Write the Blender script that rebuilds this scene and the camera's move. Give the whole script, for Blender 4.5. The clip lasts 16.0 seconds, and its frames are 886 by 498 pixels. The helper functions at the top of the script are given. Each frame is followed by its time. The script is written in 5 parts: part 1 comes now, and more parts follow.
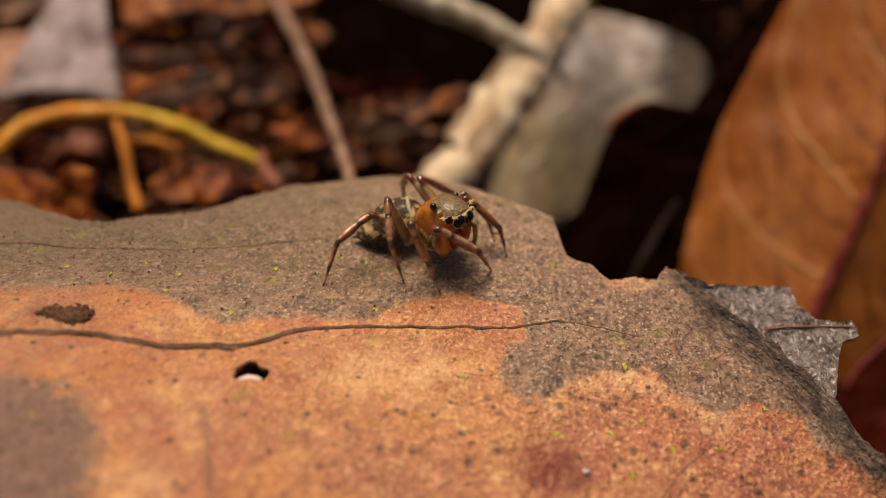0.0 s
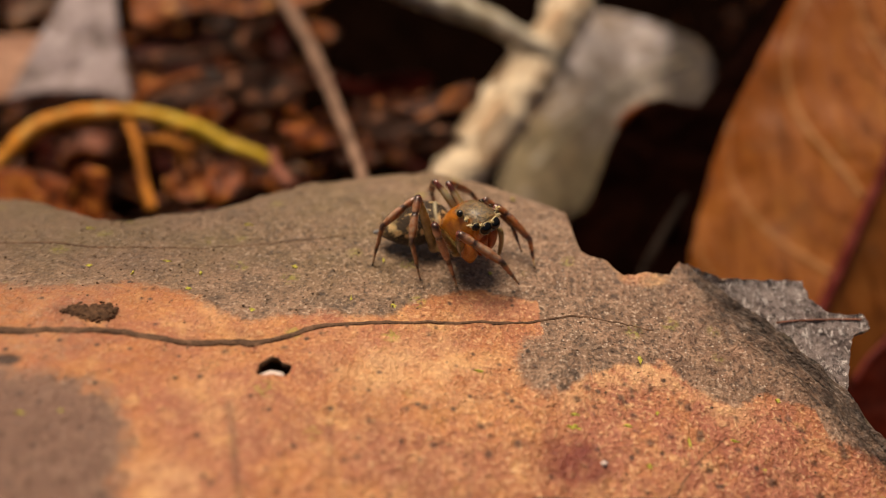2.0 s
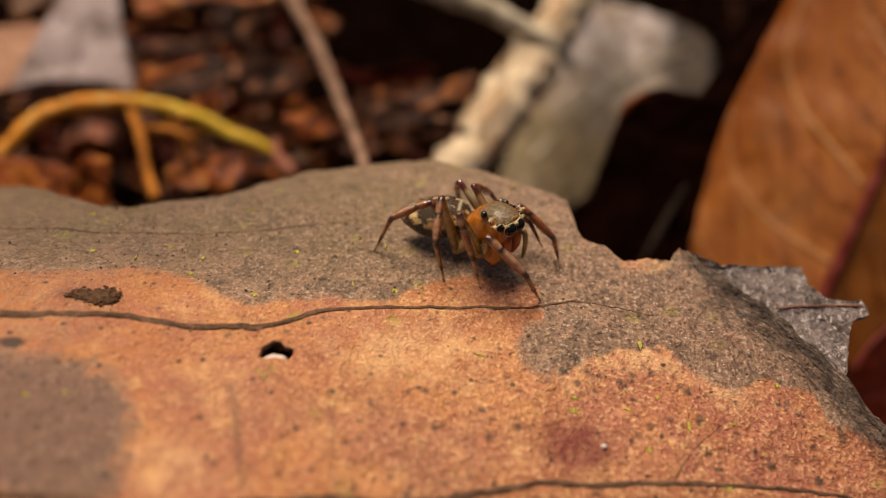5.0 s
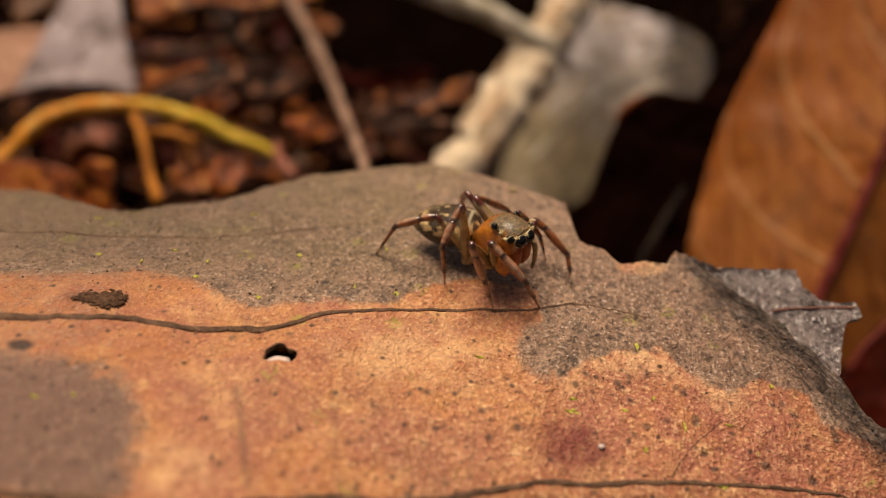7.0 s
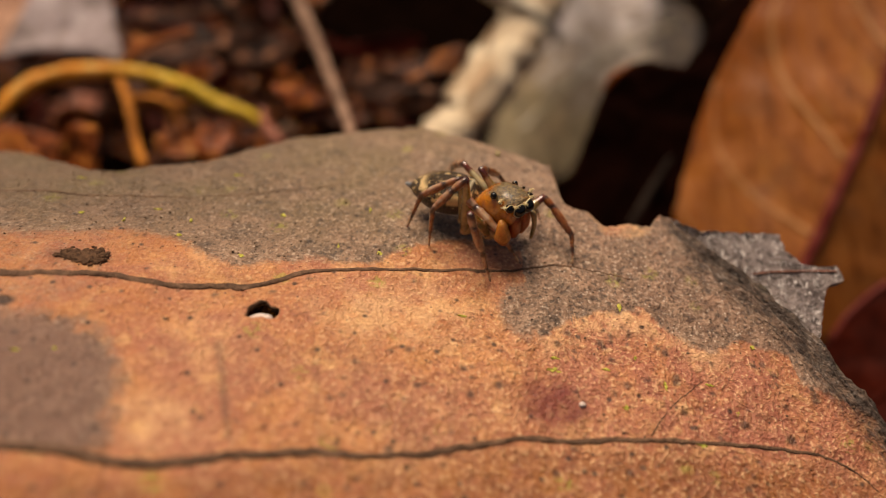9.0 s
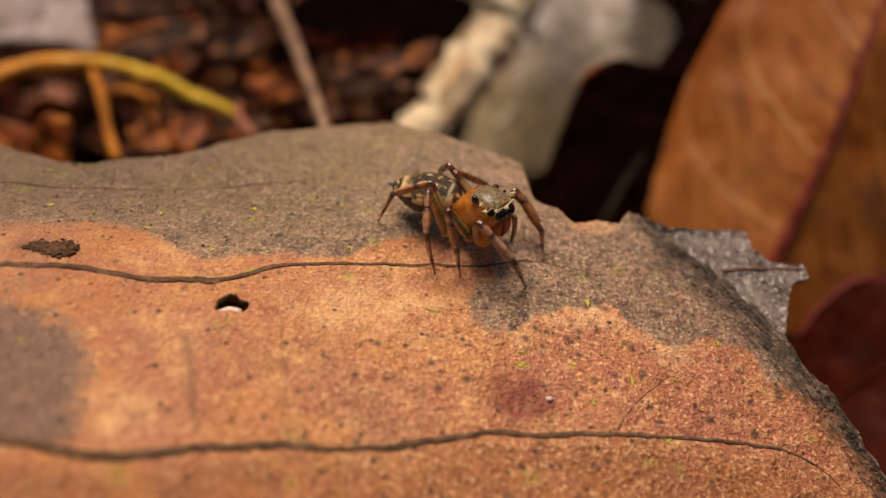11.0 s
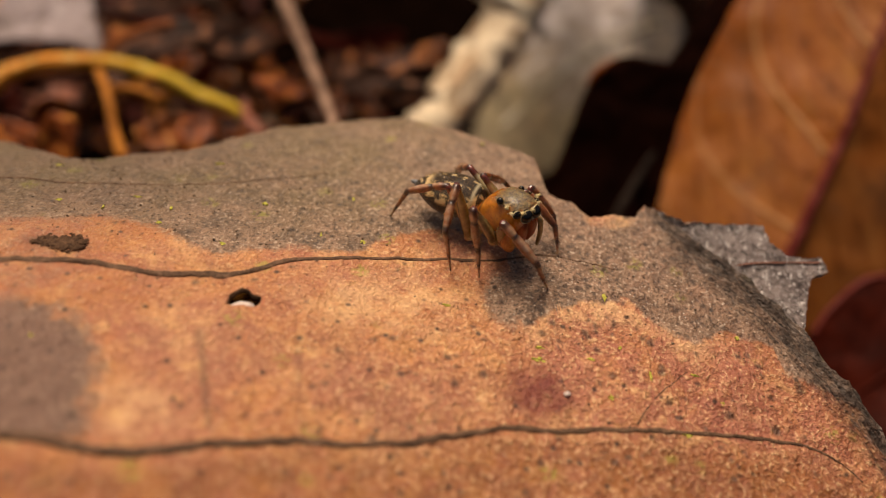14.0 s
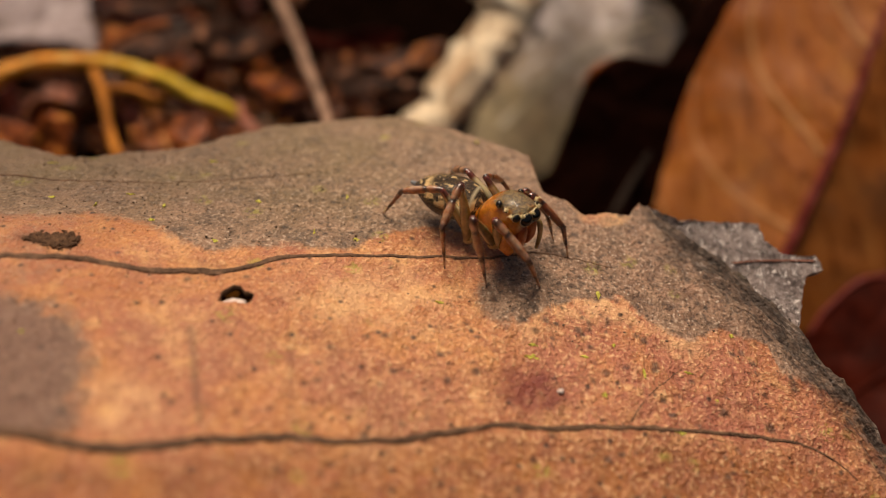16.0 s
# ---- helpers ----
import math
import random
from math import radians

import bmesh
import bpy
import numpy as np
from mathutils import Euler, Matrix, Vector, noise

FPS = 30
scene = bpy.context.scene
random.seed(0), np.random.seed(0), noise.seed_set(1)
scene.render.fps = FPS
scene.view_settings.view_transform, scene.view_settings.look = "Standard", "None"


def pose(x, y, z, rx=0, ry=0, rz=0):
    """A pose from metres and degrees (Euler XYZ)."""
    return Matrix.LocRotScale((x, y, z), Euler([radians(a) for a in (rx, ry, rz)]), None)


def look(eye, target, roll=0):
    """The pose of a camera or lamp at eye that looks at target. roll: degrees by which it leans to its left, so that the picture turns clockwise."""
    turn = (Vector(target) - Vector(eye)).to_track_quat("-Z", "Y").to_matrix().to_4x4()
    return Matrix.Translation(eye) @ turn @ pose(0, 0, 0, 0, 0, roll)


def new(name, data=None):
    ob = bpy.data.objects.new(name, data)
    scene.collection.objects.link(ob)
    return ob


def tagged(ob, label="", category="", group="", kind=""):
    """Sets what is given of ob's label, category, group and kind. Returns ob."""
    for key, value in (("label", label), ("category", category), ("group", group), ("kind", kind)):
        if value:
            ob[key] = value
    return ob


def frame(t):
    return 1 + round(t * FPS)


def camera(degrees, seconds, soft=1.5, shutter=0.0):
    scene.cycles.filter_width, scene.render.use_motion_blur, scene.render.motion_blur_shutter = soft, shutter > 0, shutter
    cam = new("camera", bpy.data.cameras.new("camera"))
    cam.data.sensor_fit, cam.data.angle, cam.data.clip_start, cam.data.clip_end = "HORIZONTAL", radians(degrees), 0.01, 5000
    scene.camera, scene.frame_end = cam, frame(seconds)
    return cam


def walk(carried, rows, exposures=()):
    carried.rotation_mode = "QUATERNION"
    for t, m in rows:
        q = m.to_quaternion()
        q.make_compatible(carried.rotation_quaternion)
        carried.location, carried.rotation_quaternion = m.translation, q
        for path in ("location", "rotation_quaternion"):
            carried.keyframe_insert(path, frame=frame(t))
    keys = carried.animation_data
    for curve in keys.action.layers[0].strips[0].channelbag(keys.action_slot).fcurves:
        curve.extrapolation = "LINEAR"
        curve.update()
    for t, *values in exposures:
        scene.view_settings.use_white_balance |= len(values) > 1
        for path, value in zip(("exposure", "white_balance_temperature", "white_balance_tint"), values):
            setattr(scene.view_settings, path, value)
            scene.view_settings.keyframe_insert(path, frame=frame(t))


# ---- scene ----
# all lengths below are in millimetres, turned into metres by MM
MM = 0.001
cam = camera(49.5, 16.0, soft=1.1)
cam.data.dof.use_dof = True
cam.data.dof.focus_distance = 35.8 * MM
cam.data.dof.aperture_fstop = 29.0
PATH = [
    (0.0, 0.000, 0.000, 36.500, 49.000, -0.000, 0.000),
    (0.5, -0.352, -0.125, 36.365, 48.956, -0.000, -0.240),
    (1.0, -0.507, -0.284, 36.617, 48.910, 0.061, -0.397),
    (1.5, -0.564, -0.352, 36.878, 48.833, 0.196, -0.267),
    (2.0, -0.636, -0.429, 36.822, 48.868, 0.289, -0.240),
    (2.5, -0.522, -0.413, 36.939, 48.853, 0.341, -0.118),
    (3.0, -0.511, -0.520, 37.199, 48.852, 0.510, -0.213),
    (3.5, -0.561, -0.649, 37.221, 48.744, 0.453, -0.103),
    (4.0, -0.416, -0.586, 36.686, 48.650, 0.338, -0.017),
    (6.5, -0.948, -1.199, 37.053, 48.441, 0.377, -0.252),
    (7.0, -0.668, -1.158, 37.255, 48.462, 0.310, -0.192),
    (7.5, -0.546, -1.229, 37.141, 48.414, 0.122, 0.007),
    (8.0, -0.538, -1.470, 37.001, 48.016, 0.079, -0.164),
    (8.5, -0.442, -1.529, 36.576, 47.746, -0.151, -0.184),
    (9.0, -0.385, -1.699, 36.668, 47.333, -0.331, -0.334),
    (9.5, 0.076, -1.713, 36.851, 47.064, -1.048, -0.445),
    (12.0, -0.099, -1.968, 36.652, 47.080, -1.425, -1.142),
    (12.5, -0.089, -1.971, 36.508, 47.168, -1.298, -1.061),
    (13.0, -0.144, -1.993, 36.637, 47.125, -1.235, -1.002),
    (13.5, -0.228, -1.693, 35.867, 47.319, -1.359, -0.928),
    (14.0, -0.523, -1.778, 36.071, 47.469, -1.300, -1.043),
    (14.5, -0.274, -1.830, 36.132, 47.715, -1.338, -1.048),
    (15.0, -0.262, -1.876, 36.215, 47.882, -1.365, -1.049),
    (15.5, -0.340, -1.903, 36.088, 47.798, -1.373, -1.029),
    (16.0, -0.280, -1.895, 35.803, 47.754, -1.310, -1.053),
]
walk(cam, [(t, pose(x * MM, y * MM, z * MM, rx, ry, rz)) for t, x, y, z, rx, ry, rz in PATH],
     [(0.0, 0.19, 7950, 17), (16.0, 0.19, 7950, 17)])

# ---- daylight under trees: soft sky and a wide veiled sun ----
SUN_HEIGHT, SUN_TURN = 66.0, -22.0
world = bpy.data.worlds.new("forest_sky")
scene.world = world
world.use_nodes = True
wn = world.node_tree
wn.nodes.clear()
sky = wn.nodes.new("ShaderNodeTexSky")
sky.sky_type = "NISHITA"
sky.sun_disc = False
sky.sun_elevation = radians(SUN_HEIGHT)
sky.sun_rotation = radians(SUN_TURN)
sky.air_density, sky.dust_density, sky.ozone_density = 0.6, 5.0, 0.4
back = wn.nodes.new("ShaderNodeBackground")
back.inputs["Strength"].default_value = 0.047
wout = wn.nodes.new("ShaderNodeOutputWorld")
wn.links.new(sky.outputs[0], back.inputs[0])
wn.links.new(back.outputs[0], wout.inputs[0])
sun_data = bpy.data.lights.new("sun", "SUN")
sun_data.energy, sun_data.angle, sun_data.color = 3.3, radians(32), (1.0, 0.93, 0.82)
sun = new("sun", sun_data)
su, st = radians(SUN_HEIGHT), radians(SUN_TURN)
sun.matrix_basis = look((math.sin(st) * math.cos(su), math.cos(st) * math.cos(su), math.sin(su)), (0, 0, 0))


# ---- materials ----
class Nodes:
    def __init__(self, name):
        self.m = bpy.data.materials.new(name)
        self.m.use_nodes = True
        self.t = self.m.node_tree
        self.t.nodes.clear()
        self.out = self.t.nodes.new("ShaderNodeOutputMaterial")
        self.coord = self.t.nodes.new("ShaderNodeTexCoord").outputs["Object"]

    def set(self, socket, value):
        if isinstance(value, bpy.types.NodeSocket):
            self.t.links.new(value, socket)
        elif value is not None:
            socket.default_value = value

    def noise(self, per_mm, detail=4.0, rough=0.55, distort=0.0, coord=None):
        n = self.t.nodes.new("ShaderNodeTexNoise")
        self.set(n.inputs["Vector"], coord or self.coord)
        n.inputs["Scale"].default_value = per_mm / MM
        n.inputs["Detail"].default_value, n.inputs["Roughness"].default_value = detail, rough
        n.inputs["Distortion"].default_value = distort
        return n.outputs["Fac"]

    def cells(self, per_mm, feature="F1", out="Distance", rand=1.0):
        n = self.t.nodes.new("ShaderNodeTexVoronoi")
        n.feature = feature
        self.set(n.inputs["Vector"], self.coord)
        n.inputs["Scale"].default_value = per_mm / MM
        n.inputs["Randomness"].default_value = rand
        return n.outputs[out]

    def ramp(self, fac, stops, smooth=False):
        n = self.t.nodes.new("ShaderNodeValToRGB")
        self.set(n.inputs[0], fac)
        e = n.color_ramp.elements
        while len(e) < len(stops):
            e.new(0.5)
        for el, (p, c) in zip(e, stops):
            el.position = p
            el.color = (*c, 1) if isinstance(c, tuple) else (c, c, c, 1)
        if smooth:
            n.color_ramp.interpolation = "EASE"
        return n.outputs[0]

    def mix(self, fac, a, b, blend="MIX"):
        n = self.t.nodes.new("ShaderNodeMix")
        n.data_type, n.blend_type = "RGBA", blend
        self.set(n.inputs[0], fac)
        for s, v in ((n.inputs[6], a), (n.inputs[7], b)):
            self.set(s, (*v, 1) if isinstance(v, tuple) else v)
        return n.outputs[2]

    def calc(self, op, a, b=0.0, clamp=False):
        n = self.t.nodes.new("ShaderNodeMath")
        n.operation, n.use_clamp = op, clamp
        self.set(n.inputs[0], a)
        self.set(n.inputs[1], b)
        return n.outputs[0]

    def attribute(self, name, out="Color"):
        n = self.t.nodes.new("ShaderNodeAttribute")
        n.attribute_name = name
        return n.outputs[out]

    def split(self, colour):
        n = self.t.nodes.new("ShaderNodeSeparateColor")
        self.set(n.inputs[0], colour)
        return n.outputs

    def axis(self, which):
        n = self.t.nodes.new("ShaderNodeSeparateXYZ")
        self.set(n.inputs[0], self.coord)
        return n.outputs[which]

    def stretch(self, sx, sy, sz, rz=0.0):
        n = self.t.nodes.new("ShaderNodeMapping")
        self.set(n.inputs["Vector"], self.coord)
        n.inputs["Scale"].default_value = (sx, sy, sz)
        n.inputs["Rotation"].default_value = (0, 0, rz)
        return n.outputs[0]

    def slant(self, across, along):
        """Coordinates turned by 45 degrees: x - across the ridge, y - along it."""
        x, y = self.axis("X"), self.axis("Y")
        n = self.t.nodes.new("ShaderNodeCombineXYZ")
        self.set(n.inputs[0], self.calc("MULTIPLY", self.calc("ADD", x, y), across))
        self.set(n.inputs[1], self.calc("MULTIPLY", self.calc("SUBTRACT", x, y), along))
        return n.outputs[0]

    def bump(self, height, mm, strength=1.0, normal=None):
        n = self.t.nodes.new("ShaderNodeBump")
        self.set(n.inputs["Height"], height)
        n.inputs["Distance"].default_value = mm * MM
        n.inputs["Strength"].default_value = strength
        if normal:
            self.set(n.inputs["Normal"], normal)
        return n.outputs[0]

    def finish(self, colour, rough=0.6, normal=None, spec=0.4, sub=0.0, sub_mm=0.3, metal=0.0, coat=0.0, thin=0.0):
        p = self.t.nodes.new("ShaderNodeBsdfPrincipled")
        self.set(p.inputs["Base Color"], (*colour, 1) if isinstance(colour, tuple) else colour)
        self.set(p.inputs["Roughness"], rough)
        self.set(p.inputs["Specular IOR Level"], spec)
        p.inputs["Metallic"].default_value = metal
        p.inputs["Coat Weight"].default_value = coat
        p.inputs["Coat Roughness"].default_value = 0.15
        if sub:
            p.inputs["Subsurface Weight"].default_value = sub
            p.inputs["Subsurface Radius"].default_value = (1.0, 0.4, 0.15)
            p.inputs["Subsurface Scale"].default_value = sub_mm * MM
        if normal:
            self.set(p.inputs["Normal"], normal)
        shader = p.outputs[0]
        if thin:
            tr = self.t.nodes.new("ShaderNodeBsdfTranslucent")
            self.set(tr.inputs[0], (*colour, 1) if isinstance(colour, tuple) else colour)
            mx = self.t.nodes.new("ShaderNodeMixShader")
            mx.inputs[0].default_value = thin
            self.t.links.new(shader, mx.inputs[1])
            self.t.links.new(tr.outputs[0], mx.inputs[2])
            shader = mx.outputs[0]
        self.t.links.new(shader, self.out.inputs[0])
        return self.m


def mat_main_leaf():
    k = Nodes("decaying_leaf")
    ch = k.split(k.attribute("pigment"))
    grey, crust, red = ch[0], ch[1], ch[2]
    tint = k.split(k.attribute("tint"))
    olive, deep, mauve = tint[0], tint[1], tint[2]
    big = k.noise(0.22, 5)
    mid = k.noise(1.1, 5, 0.7)
    fine = k.noise(3.0, 4, 0.65)
    grain = k.noise(6.5, 3, 0.6)
    blot = k.noise(0.65, 4, 0.65, 0.5)
    orange = k.mix(k.ramp(big, [(0.35, 0.0), (0.65, 1.0)]), (0.50, 0.185, 0.066), (0.61, 0.268, 0.098))
    orange = k.mix(k.ramp(k.noise(0.35, 4, 0.6, 0.4), [(0.46, 0.0), (0.62, 0.75)]), orange, (0.43, 0.165, 0.095))
    orange = k.mix(k.ramp(k.noise(0.27, 4, 0.6), [(0.52, 0.0), (0.68, 0.55)]), orange, (0.27, 0.125, 0.070))
    orange = k.mix(k.ramp(k.noise(0.42, 3, 0.6), [(0.54, 0.0), (0.70, 0.6)]), orange, (0.78, 0.43, 0.19))
    pinkish = k.calc("MULTIPLY", k.calc("ADD", mauve, 0.12), k.ramp(blot, [(0.40, 0.2), (0.58, 1.0)]))
    orange = k.mix(k.calc("MULTIPLY", pinkish, 0.85, True), orange, (0.43, 0.143, 0.090))
    orange = k.mix(k.ramp(k.noise(0.8, 4, 0.65, 0.4), [(0.55, 0.0), (0.68, 0.65)]), orange, (0.74, 0.41, 0.165))
    orange = k.mix(deep, orange, k.mix(k.ramp(blot, [(0.4, 0.0), (0.6, 1.0)]), (0.25, 0.082, 0.026), (0.36, 0.125, 0.028)))
    crisp = k.calc("ADD", k.calc("MULTIPLY", k.calc("DIVIDE", k.axis("X"), MM), 0.040), 0.84, True)
    orange = k.mix(k.ramp(mid, [(0.45, 0.0), (0.64, 0.55)]), orange, (0.38, 0.120, 0.068))
    orange = k.mix(k.calc("MULTIPLY", crisp, k.ramp(fine, [(0.52, 0.0), (0.68, 0.5)])), orange, (0.74, 0.41, 0.21))
    orange = k.mix(k.calc("MULTIPLY", crisp, k.ramp(fine, [(0.34, 0.55), (0.46, 0.0)])), orange, (0.27, 0.090, 0.048))
    orange = k.mix(k.calc("MULTIPLY", crisp, k.ramp(grain, [(0.36, 0.6), (0.44, 0.0)])), orange, (0.15, 0.05, 0.025))
    orange = k.mix(k.calc("MULTIPLY", crisp, k.ramp(grain, [(0.56, 0.0), (0.66, 0.55)])), orange, (0.95, 0.64, 0.34))
    orange = k.mix(k.calc("MULTIPLY", k.attribute("bloom", "Fac"), k.ramp(k.noise(0.9, 5, 0.7), [(0.40, 0.0), (0.60, 0.8)])), orange, (0.88, 0.56, 0.28))
    dull = k.mix(k.ramp(mid, [(0.4, 0.0), (0.62, 1.0)]), (0.200, 0.117, 0.072), (0.37, 0.222, 0.140))
    dull = k.mix(k.ramp(k.noise(0.16, 3), [(0.42, 0.0), (0.62, 0.4)]), dull, (0.31, 0.180, 0.115))
    dull = k.mix(k.ramp(blot, [(0.36, 0.6), (0.48, 0.0)]), dull, (0.145, 0.096, 0.066))
    dull = k.mix(k.calc("MULTIPLY", olive, k.ramp(k.noise(0.3, 4, 0.6), [(0.38, 0.25), (0.6, 0.95)])), dull, (0.215, 0.142, 0.066))
    dull = k.mix(k.calc("MULTIPLY", k.attribute("tint", "Alpha"), 0.85), dull, (0.185, 0.094, 0.066))
    calm = k.calc("SUBTRACT", k.calc("ADD", 0.6, k.calc("MULTIPLY", crisp, 0.6)), k.calc("MULTIPLY", k.attribute("tint", "Alpha"), 0.5), True)
    dull = k.mix(k.calc("MULTIPLY", calm, k.ramp(fine, [(0.52, 0.0), (0.70, 0.5)])), dull, (0.53, 0.370, 0.25))
    dull = k.mix(k.calc("MULTIPLY", calm, k.ramp(fine, [(0.34, 0.6), (0.46, 0.0)])), dull, (0.090, 0.062, 0.044))
    dull = k.mix(k.calc("MULTIPLY", calm, k.ramp(grain, [(0.38, 0.7), (0.45, 0.0)])), dull, (0.05, 0.036, 0.026))
    dull = k.mix(k.calc("MULTIPLY", calm, k.ramp(grain, [(0.57, 0.0), (0.68, 0.65)])), dull, (0.68, 0.52, 0.39))
    # orange creeping into the grey along the border
    edge = k.calc("ADD", grey, k.calc("MULTIPLY", k.calc("SUBTRACT", k.noise(1.6, 5, 0.75), 0.5), 0.75))
    edge = k.calc("ADD", edge, k.calc("MULTIPLY", k.calc("SUBTRACT", k.noise(6.0, 3, 0.7), 0.5), 0.6))
    col = k.mix(k.ramp(edge, [(0.30, 0.0), (0.70, 1.0)]), orange, dull)
    stain = k.calc("MULTIPLY", red, k.ramp(mid, [(0.36, 0.55), (0.6, 0.95)]))
    col = k.mix(stain, col, (0.19, 0.034, 0.026))
    # dark fungal dots and sparse black specks
    dots = k.cells(1.15)
    col = k.mix(k.ramp(dots, [(0.07, 0.85), (0.15, 0.0)]), col, (0.040, 0.024, 0.017))
    dots2 = k.cells(2.6)
    col = k.mix(k.calc("MULTIPLY", k.ramp(dots2, [(0.06, 0.85), (0.14, 0.0)]), k.ramp(k.noise(0.8, 2), [(0.42, 0.0), (0.6, 1.0)])), col, (0.06, 0.035, 0.025))
    col = k.mix(k.calc("MULTIPLY", k.ramp(k.cells(5.5), [(0.08, 0.8), (0.2, 0.0)]), k.ramp(mid, [(0.45, 0.0), (0.6, 1.0)])), col, (0.07, 0.045, 0.03))
    rough_part = k.calc("MULTIPLY", grey, k.calc("MULTIPLY", k.calc("SUBTRACT", crisp, 0.7), 2.6, True))
    col = k.mix(k.calc("MULTIPLY", rough_part, k.ramp(k.cells(3.6), [(0.10, 0.75), (0.26, 0.0)])), col, (0.055, 0.038, 0.028))
    # pale dots: sparkle of the grey surface painted into its colour
    col = k.mix(k.calc("MULTIPLY", rough_part, k.ramp(k.cells(4.4), [(0.07, 0.9), (0.20, 0.0)])), col, (0.80, 0.68, 0.55))
    # dim greenish algae film
    fleck = k.calc("MULTIPLY", k.ramp(k.cells(0.45), [(0.10, 1.0), (0.20, 0.0)]), k.ramp(k.noise(5.0, 3), [(0.46, 0.0), (0.56, 1.0)]))
    col = k.mix(k.calc("MULTIPLY", fleck, 0.6), col, (0.34, 0.31, 0.05))
    # dark wrinkled rim: furrows along the tear, crease shade and crest glints painted in
    worn = k.attribute("pigment", "Alpha")
    furrow = k.noise(2.4, 5, 0.72, 0.6, coord=k.slant(1.0, 0.35))
    rim = k.calc("MULTIPLY", worn, k.ramp(k.noise(2.2, 5, 0.75), [(0.32, 0.45), (0.58, 1.0)]))
    col = k.mix(k.calc("MULTIPLY", rim, 0.93), col, (0.066, 0.048, 0.038))
    col = k.mix(k.calc("MULTIPLY", worn, k.ramp(furrow, [(0.40, 0.9), (0.48, 0.0)])), col, (0.016, 0.011, 0.008))
    col = k.mix(k.calc("MULTIPLY", worn, k.ramp(furrow, [(0.56, 0.0), (0.66, 0.55)])), col, (0.42, 0.34, 0.29))
    col = k.mix(crust, col, (0.04, 0.024, 0.017))
    h = k.calc("ADD", k.calc("MULTIPLY", fine, 0.8), k.calc("MULTIPLY", grain, 0.4))
    h = k.calc("ADD", h, k.calc("MULTIPLY", mid, 1.0))
    h = k.calc("ADD", h, k.calc("MULTIPLY", k.calc("MULTIPLY", furrow, worn), 1.6))
    nrm = k.bump(h, 0.23, 1.0)
    rough = k.ramp(fine, [(0.3, 0.32), (0.7, 0.60)])
    return k.finish(col, rough, nrm, spec=0.42)


def mat_plain(name, dark, light, per_mm=1.2, rough=0.6, bump_mm=0.05, spec=0.16, sub=0.0, thin=0.0, speck=None, coat=0.0):
    k = Nodes(name)
    a = k.noise(per_mm, 5, 0.65)
    b = k.noise(per_mm * 7, 3, 0.6)
    col = k.mix(k.ramp(a, [(0.3, 0.0), (0.7, 1.0)]), dark, light)
    col = k.mix(k.ramp(b, [(0.35, 0.45), (0.55, 0.0)]), col, tuple(c * 0.45 for c in dark))
    if speck:
        col = k.mix(k.ramp(k.cells(per_mm * 0.7), [(0.10, 0.8), (0.22, 0.0)]), col, speck)
    nrm = k.bump(k.calc("ADD", a, k.calc("MULTIPLY", b, 0.4)), bump_mm)
    return k.finish(col, rough, nrm, spec=spec, sub=sub, thin=thin, coat=coat)


def mat_rotten(name, dark, middle, bright, per_mm=0.6, rough=0.5, bump_mm=0.3, spec=0.2, thin=0.0):
    """Half-rotted leaf: black rot, sound tissue and paler torn patches."""
    k = Nodes(name)
    a = k.noise(per_mm, 5, 0.7, 0.7)
    b = k.noise(per_mm * 5, 3, 0.6)
    col = k.mix(k.ramp(a, [(0.40, 0.0), (0.50, 1.0)]), dark, middle)
    col = k.mix(k.ramp(k.noise(per_mm * 1.4, 4, 0.7, 0.5), [(0.56, 0.0), (0.64, 1.0)]), col, bright)
    col = k.mix(k.ramp(b, [(0.35, 0.5), (0.5, 0.0)]), col, dark)
    return k.finish(col, rough, k.bump(k.calc("ADD", a, k.calc("MULTIPLY", b, 0.3)), bump_mm), spec=spec, thin=thin)


def mat_stalk(name, dark, light, bump_mm=0.12, rough=0.65):
    """Fibres along the local z of a stalk."""
    k = Nodes(name)
    f = k.noise(3.0, 5, 0.65, coord=k.stretch(1, 1, 0.12))
    b = k.noise(0.6, 4)
    col = k.mix(k.ramp(f, [(0.3, 0.0), (0.7, 1.0)]), dark, light)
    col = k.mix(k.ramp(b, [(0.46, 0.0), (0.66, 0.75)]), col, tuple(c * 0.5 for c in dark))
    return k.finish(col, rough, k.bump(f, bump_mm), spec=0.15)


def mat_leg():
    k = Nodes("spider_leg")
    n = k.noise(5.0, 3)
    ring = k.attribute("ring", "Fac")
    col = k.mix(k.ramp(n, [(0.3, 0.0), (0.7, 1.0)]), (0.14, 0.034, 0.007), (0.34, 0.105, 0.020))
    # pale streak on the upper side: the sky's highlight painted into the colour
    col = k.mix(k.calc("MULTIPLY", k.attribute("dorsal_highlight", "Fac"), k.ramp(k.noise(3.0, 3), [(0.38, 0.10), (0.6, 0.65)])), col, (0.62, 0.44, 0.30))
    col = k.mix(k.calc("MULTIPLY", k.attribute("tarsus", "Fac"), 0.75), col, (0.50, 0.34, 0.19))
    hair = k.noise(14.0, 2, coord=k.stretch(1, 0.25, 1))
    col = k.mix(k.ramp(hair, [(0.60, 0.0), (0.74, 0.5)]), col, (0.50, 0.33, 0.18))
    col = k.mix(k.calc("MULTIPLY", ring, k.ramp(k.noise(9.0, 3), [(0.35, 0.7), (0.55, 0.97)])), col, (0.028, 0.008, 0.004))
    return k.finish(col, 0.28, k.bump(hair, 0.018), spec=0.7, sub=0.4, sub_mm=0.2, coat=0.5)


